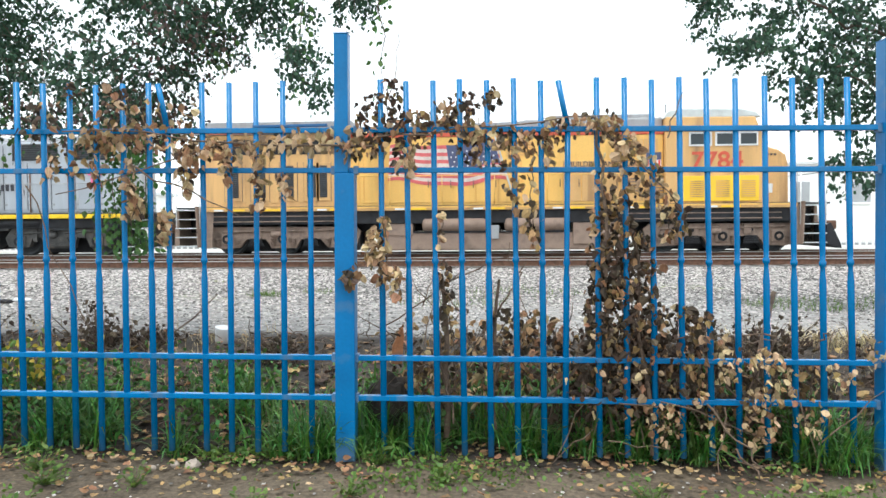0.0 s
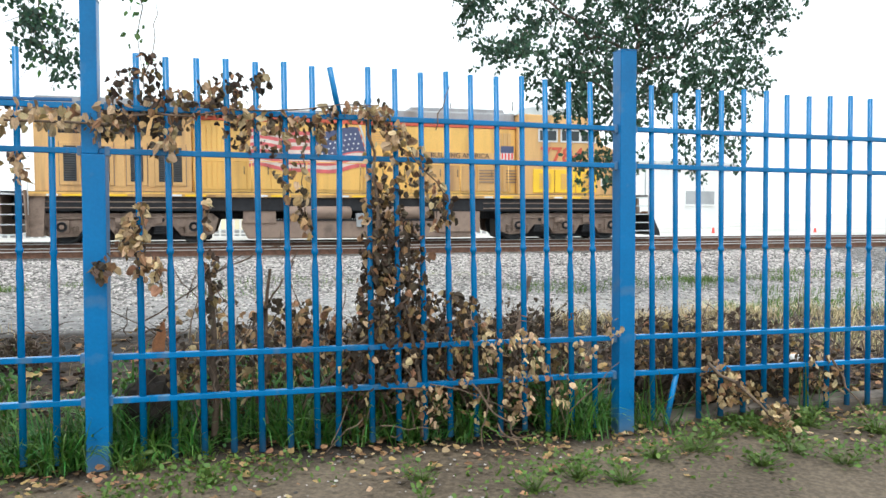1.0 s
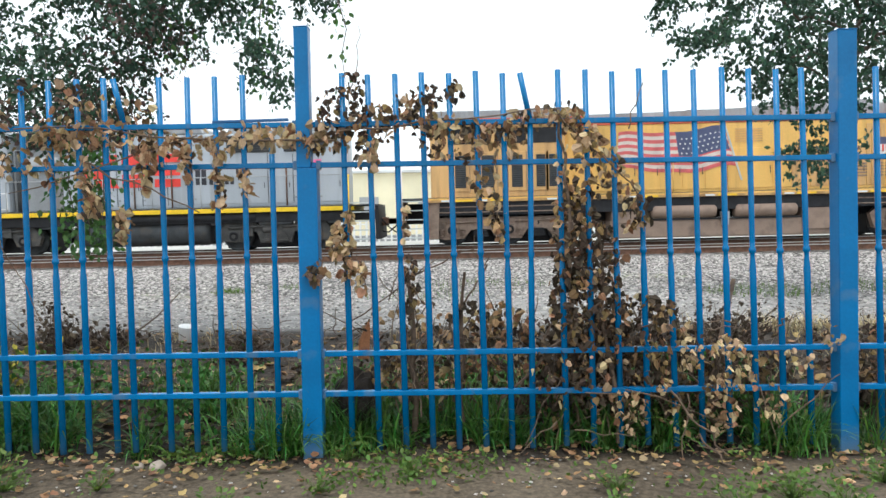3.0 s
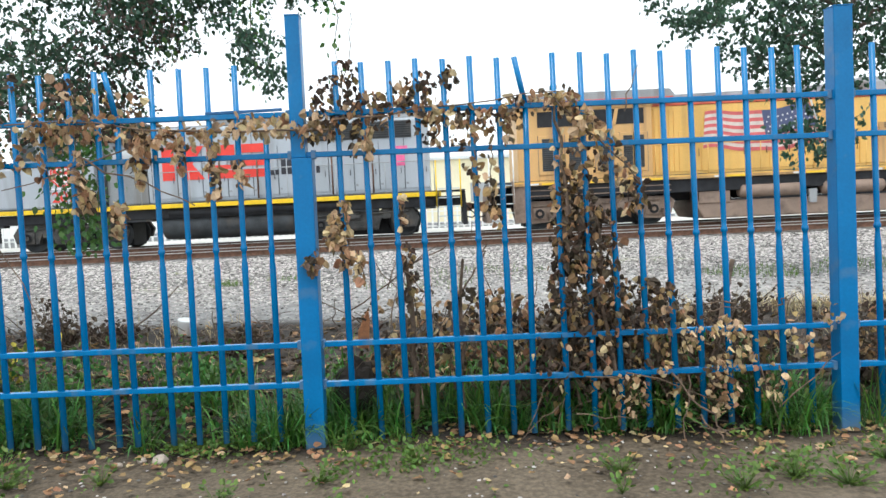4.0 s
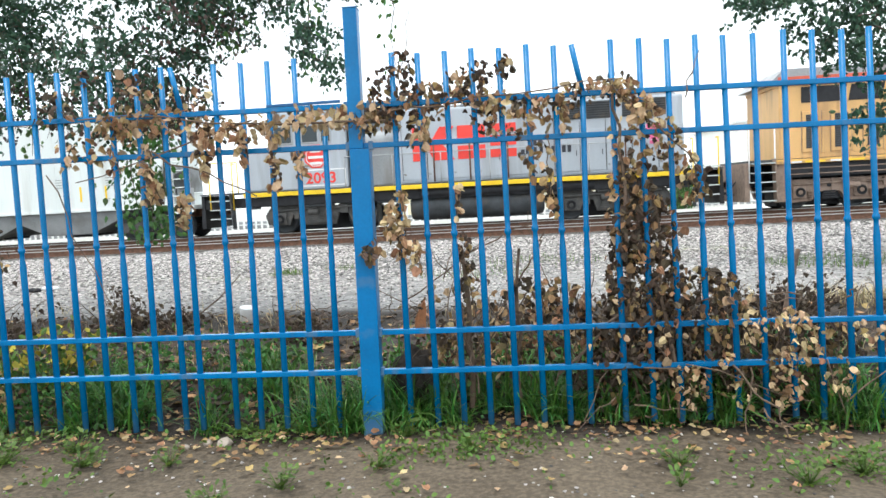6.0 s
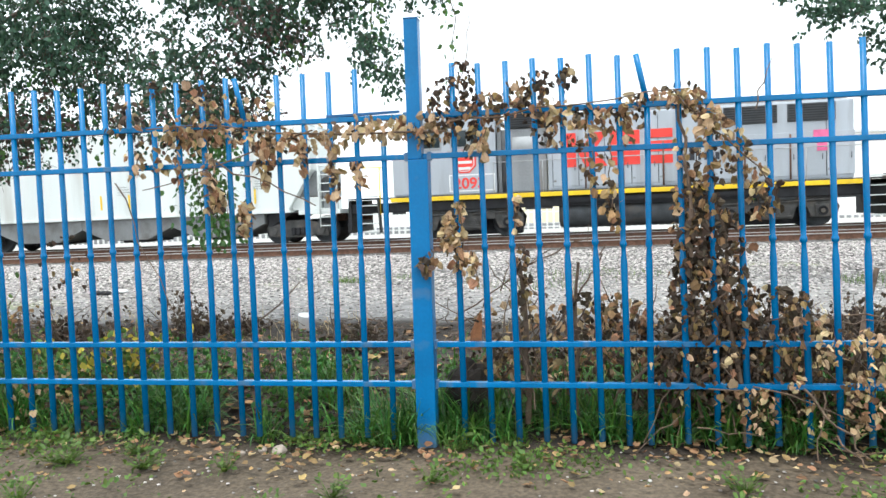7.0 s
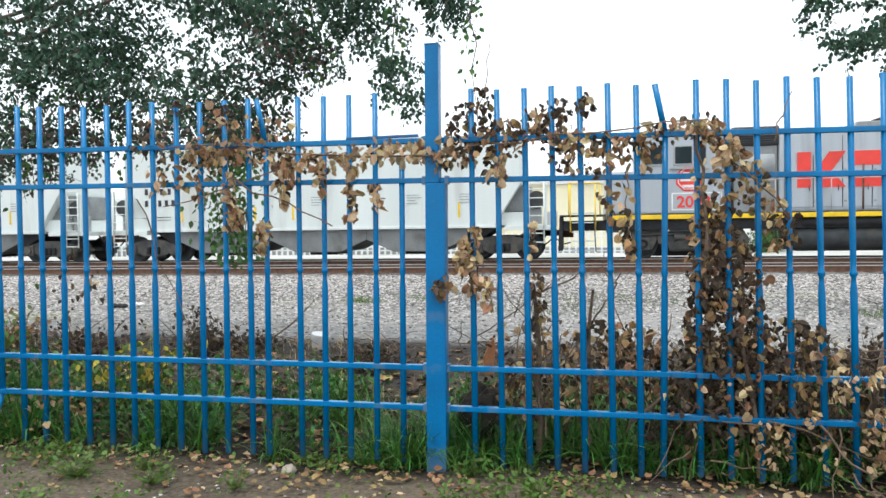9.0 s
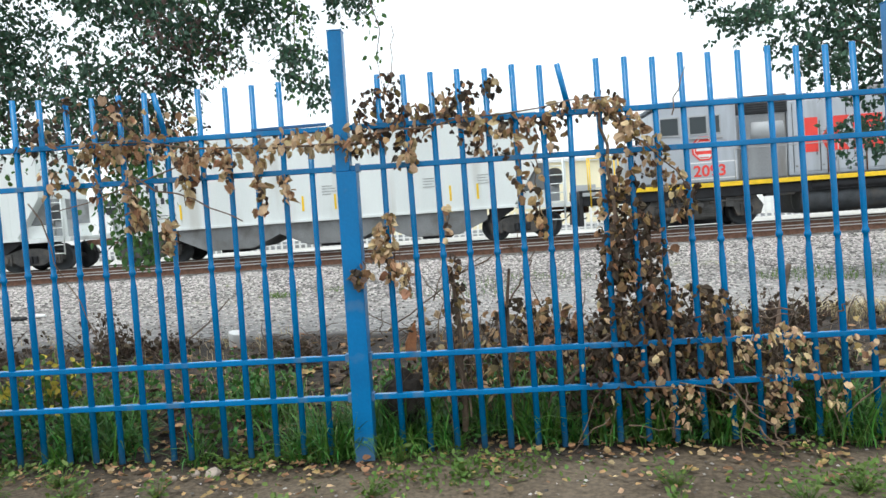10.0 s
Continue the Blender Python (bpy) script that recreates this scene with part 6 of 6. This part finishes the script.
def build_litter():
    rng = random.Random(41)
    for name, mat, n, label in (("leaf_litter", LEAF_TAN, 430, "fallen dry tan leaves scattered on the ground"), ("brown_litter", LEAF_BROWN, 3200, "fallen brown leaves on the bank"), ("dark_litter", LEAF_DARK, 4200, "rotting leaves on the bank, darkened to carry shade")):
        s = Soup()
        for _ in range(n):
            x = rng.uniform(-6, 6)
            y = rng.gauss(-0.05, 0.28) if name == "leaf_litter" or (name == "brown_litter" and rng.random() < 0.60) else rng.uniform(0.05, 3.6) if rng.random() < 0.5 else rng.uniform(0.1, 1.6)
            if name == "leaf_litter" and rng.random() < 0.10:
                y = rng.uniform(-2.2, 0)
            s.leaf(Vector((x, y, ground_z(x, y) + rng.uniform(0.006, 0.03))), rng.uniform(0.018, 0.048) if y < 0.3 else rng.uniform(0.04, 0.09), turn(rng, True), HEART, rng.uniform(0.1, 0.5))
        tagged(new(name, s.mesh(name, mat)), label, "leaf litter", kind="stuff")
    # dead twigs lying on the bank
    bm = bmesh.new()
    for _ in range(520):
        x, y = rng.uniform(-6, 7), rng.uniform(0.3, 3.4)
        z = ground_z(x, y)
        b_branch(bm, wander(rng, (x, y, z + 0.01), (x + rng.gauss(0, 0.25), y + rng.gauss(0, 0.2), z + abs(rng.gauss(0, 0.16))), 4, 0.03), 0.007, 0.003, 5)
    tagged(new("dead_twigs", mesh_of("dead_twigs", bm, BARK)), "tangle of dead dark twigs on the earth bank", "twigs", kind="stuff")
    # gravel stones that stand proud
    s = Soup()
    for _ in range(85000):
        y = 3.6 + 12.0 * rng.random() ** 0.85
        x = rng.uniform(-1, 1) * (4 + 0.75 * (y + 4)) + 0.3
        s.stone(Vector((x, y, ground_z(x, y) - 0.005)), rng.uniform(0.010, 0.032) * (0.8 + 0.07 * (y - 3.6)), rng)
    tagged(new("gravel", s.mesh("gravel", STONE)), "pale grey crushed stone between bank and tracks", "gravel", kind="stuff")
    s = Soup()
    for _ in range(1600):
        x, y = rng.uniform(-5, 5), rng.uniform(-2.6, 0.2)
        s.stone(Vector((x, y, ground_z(x, y) - 0.003)), rng.uniform(0.004, 0.013), rng)
    tagged(new("pebbles", s.mesh("pebbles", STONE)), "small pebbles and crumbs on the earth path", "pebbles", kind="stuff")


def build_far_bush():
    rng = random.Random(71)
    root = thing("shrub", "rounded green bush growing by the white palisade fence", "shrub", m=pose(9.3, 30.3, -0.1))
    bm, s = bmesh.new(), Soup()
    for _ in range(22):
        tip = Vector((rng.gauss(0, 0.5), rng.gauss(0, 0.4), rng.uniform(0.5, 2.0)))
        b_branch(bm, wander(rng, (0, 0, 0), tip, 4, 0.05), 0.03, 0.01, 5)
        for _ in range(60):
            s.leaf(tip * rng.uniform(0.5, 1.05) + Vector((rng.gauss(0, 0.2), rng.gauss(0, 0.2), rng.gauss(0, 0.16))), rng.uniform(0.09, 0.17), turn(rng), OVAL, 0.3)
    tagged(part("branch_fan", bm, BARK, root), kind="stuff")
    ob = new("foliage", s.mesh("foliage", LEAF_FRESH))
    ob.parent = root
    tagged(ob, kind="stuff")


def build_oddments():
    rng = random.Random(51)
    bm = b_lathe(bmesh.new(), [(0.045, 0.0), (0.062, 0.01), (0.075, 0.17), (0.078, 0.18), (0.070, 0.175), (0.055, 0.02)], seg=18)
    ob = solid("bucket", bm, WHITE, "small discarded white plastic tub on the bank", "tub")
    ob.matrix_basis = pose(-1.76, 3.0, ground_z(-1.76, 3.0) - 0.01, 6, 8, 0)
    bm = prism([(-0.045, -0.10), (-0.05, 0.04), (-0.018, 0.13), (0.012, 0.20), (0.024, 0.205), (0.036, 0.13), (0.04, -0.10)], -0.02, 0.02, 0.008)
    ob = solid("clay_shard", bm, CLAY, "pointed rusty orange shard of broken clay pot", "pot shard")
    ob.matrix_basis = pose(0.318, 0.12, 0.595, 6, 4, 14) @ Matrix.Scale(0.72, 4)
    # lump for a shaded clump of soil, its shade put into the colour
    bm = bmesh.new()
    bmesh.ops.create_icosphere(bm, subdivisions=3, radius=1)
    for v in bm.verts:
        v.co *= 1 + 0.30 * noise.noise(v.co * 2.2) + 0.10 * noise.noise(v.co * 7)
        v.co = Vector((v.co.x * 0.13, v.co.y * 0.09, v.co.z * 0.17))
    ob = solid("stump", bm, material("shade_darkened_soil", (0.036, 0.028, 0.022), 0.95, 0, 0.3, 9, 0.5), "short lump of soil behind the fence bars, shade in its colour", "stump")
    ob.matrix_basis = pose(0.25, 0.22, 0.27, 0, 8, 0)
    for x, y, r in ((-0.79, -0.16, 0.042), (-1.0, -0.2, 0.022), (-0.9, -0.13, 0.026)):
        bm = bmesh.new()
        bmesh.ops.create_icosphere(bm, subdivisions=2, radius=r)
        for v in bm.verts:
            v.co *= 1 + 0.25 * noise.noise(v.co * 30 + Vector((x * 9, 0, 0)))
            v.co.z *= 0.75
        ob = solid("rock", bm, ROCK, "small pale rounded rock lying at the fence foot", "rock", "rocks at the fence foot")
        ob.matrix_basis = pose(x, y, ground_z(x, y) + r * 0.4)
    bm = bmesh.new()
    b_branch(bm, [Vector(p) for p in ((-2.56, 3.6, 0.1), (-2.35, 3.8, 0.28), (-2.16, 4.0, 0.52))], 0.012, 0.006, 6)
    solid("stick", bm, BARK, "thin dead stick leaning over the bank", "stick", "dead sticks")
    bm = bmesh.new()
    b_branch(bm, [Vector(p) for p in ((-3.05, 2.6, 0.1), (-3.04, 2.6, 0.30), (-3.02, 2.62, 0.50))], 0.014, 0.008, 6)
    solid("stick", bm, BARK, "short dark stump of a stem on the bank", "stick", "dead sticks")
    bm = bmesh.new()
    b_branch(bm, [Vector(q) for q in ((2.33, 0.22, 0.08), (2.37, 0.2, 0.40), (2.42, 0.2, 0.70), (2.475, 0.2, 0.95))], 0.020, 0.014, 8)
    solid("stick", bm, material("peeling_pale_branch", (0.21, 0.15, 0.11), 0.9, 0, 0.3, 12, 0.4, 60), "upright broken pale brown branch behind the fence", "stick", "dead sticks")
    for x, y, n, nm, mat in ((-6.5, 6.6, 3, "rubbish", BLACK), (-6.35, 6.8, 3, "rubbish", WHITE)):
        s = bmesh.new()
        for k in range(n):
            b_lathe(s, [(0.01, 0.0), (0.05, 0.01), (0.07, 0.03), (0.04, 0.06), (0.01, 0.07)], (0.08 * k, 0.05 * rng.random(), 0), seg=9)
        ob = solid(nm, s, mat, "crumpled scrap of " + ("black" if mat is BLACK else "white") + " plastic rubbish on the gravel", "rubbish")
        ob.matrix_basis = pose(x, y, ground_z(x, y))
    ob = solid("bent_strip", box(-0.22, 0.20, -0.010, 0.010, -0.008, 0.008, 0.003), BLUE_DARK, "loose dark blue metal strip lying on the top rail", "metal strip")
    ob.matrix_basis = pose(-0.26, -0.012, 1.880, 0, -1.0, 0)
    bm = bmesh.new()
    b_lathe(bm, [(0.03, -0.2), (0.045, -0.18), (0.045, 0.16), (0.02, 0.22)], axis="X", seg=12)
    ob = solid("bottle", bm, WHITE, "crushed pale plastic bottle lying on the bank", "bottle")
    ob.matrix_basis = pose(4.9, 0.62, 0.24, 0, 6, 10) @ Matrix.Scale(0.8, 4)
    bm = prism([(-0.55, 0.0), (-0.5, 0.07), (0.2, 0.12), (2.2, 0.14), (2.2, 0.0)], -0.10, 0.10, 0.03)
    ob = solid("kerb_block", bm, material("damp_brown_concrete", (0.165, 0.138, 0.112), 0.95, 0, 0.35, 7, 0.5, 40, (0.06, 0.048, 0.036), 0.4, 3), "low damp half-buried concrete kerb under the fence", "kerb")
    ob.matrix_basis = pose(3.75, 0.12, -0.04)


build_dead_vine()
build_trees()
build_grass()
for wx, wy, wr, wn_, ws in ((0.24, -0.12, 0.10, 26, 1), (-0.55, -0.95, 0.10, 22, 2), (-1.9, -0.45, 0.18, 46, 3), (0.15, -0.55, 0.12, 20, 4), (3.45, -0.3, 0.16, 40, 5), (3.8, -0.35, 0.15, 40, 6), (2.6, -0.8, 0.16, 40, 7), (1.55, -0.85, 0.06, 12, 8), (-2.9, -0.85, 0.14, 30, 9), (4.2, -0.25, 0.14, 34, 10), (-1.6, -0.25, 0.12, 24, 11), (-1.44, -0.48, 0.13, 30, 12), (-0.29, -0.77, 0.10, 22, 13), (2.11, -0.83, 0.12, 28, 14), (-1.78, -0.97, 0.12, 24, 15), (-0.97, -0.46, 0.09, 18, 16), (1.61, -0.6, 0.10, 22, 17), (0.61, -0.39, 0.08, 16, 18), (0.51, -1.17, 0.07, 12, 19), (3.22, -0.47, 0.16, 44, 20), (3.76, -0.6, 0.17, 46, 21), (3.9, -0.85, 0.13, 30, 22), (2.95, -0.5, 0.14, 36, 23), (2.4, -0.7, 0.12, 30, 24), (4.5, -0.45, 0.15, 40, 25), (3.45, -0.75, 0.14, 36, 26), (4.9, -0.6, 0.15, 36, 27)):
    build_weed(wx, wy, wr, wn_, ws)
build_yellow_bush()
build_far_bush()
for bx, by, bh, bs in ((-2.75, 2.6, 0.42, 61), (-2.35, 2.7, 0.20, 77), (-3.6, 1.8, 0.40, 63), (3.3, 2.4, 0.38, 73), (1.9, 1.9, 0.35, 65), (4.6, 2.2, 0.26, 75), (4.1, 1.2, 0.30, 69), (5.4, 1.9, 0.28, 71), (-0.9, 2.0, 0.22, 67), (-4.8, 2.4, 0.4, 68)):
    build_dead_bush(bx, by, bh, bs)
build_litter()
build_oddments()


# ---- what moves: the train rolls to the right, its wheels turn ----
def train_at(t):
    """Metres that the train has gone at t seconds."""
    ks = [(0, 0.0), (0.5, 1.5), (1, 3.0), (2, 5.87), (2.5, 7.32), (4.5, 13.32), (5, 14.92), (5.5, 16.65), (7, 21.25), (8, 24.48), (9, 27.85), (10, 31.35)]
    for (a, s), (b, e) in zip(ks, ks[1:]):
        if t <= b:
            return s + (e - s) * (t - a) / (b - a)
    return ks[-1][1]


def motions():
    lean = -math.degrees(math.atan(GRADE))
    times = [0, 1, 2.5, 4.5, 5, 5.5, 7, 8, 9, 10]
    for root in TRAIN:
        walk(root, [(t, pose(train_at(t), TRACK_FAR, RAIL_Z + GRADE * train_at(t), 0, lean, 0)) for t in times])
    for ob, x, r in ROLLING:
        walk(ob, [(0.2 * k, pose(x, 0, r, 0, math.degrees(train_at(0.2 * k) / r), 0)) for k in range(51)])


motions()
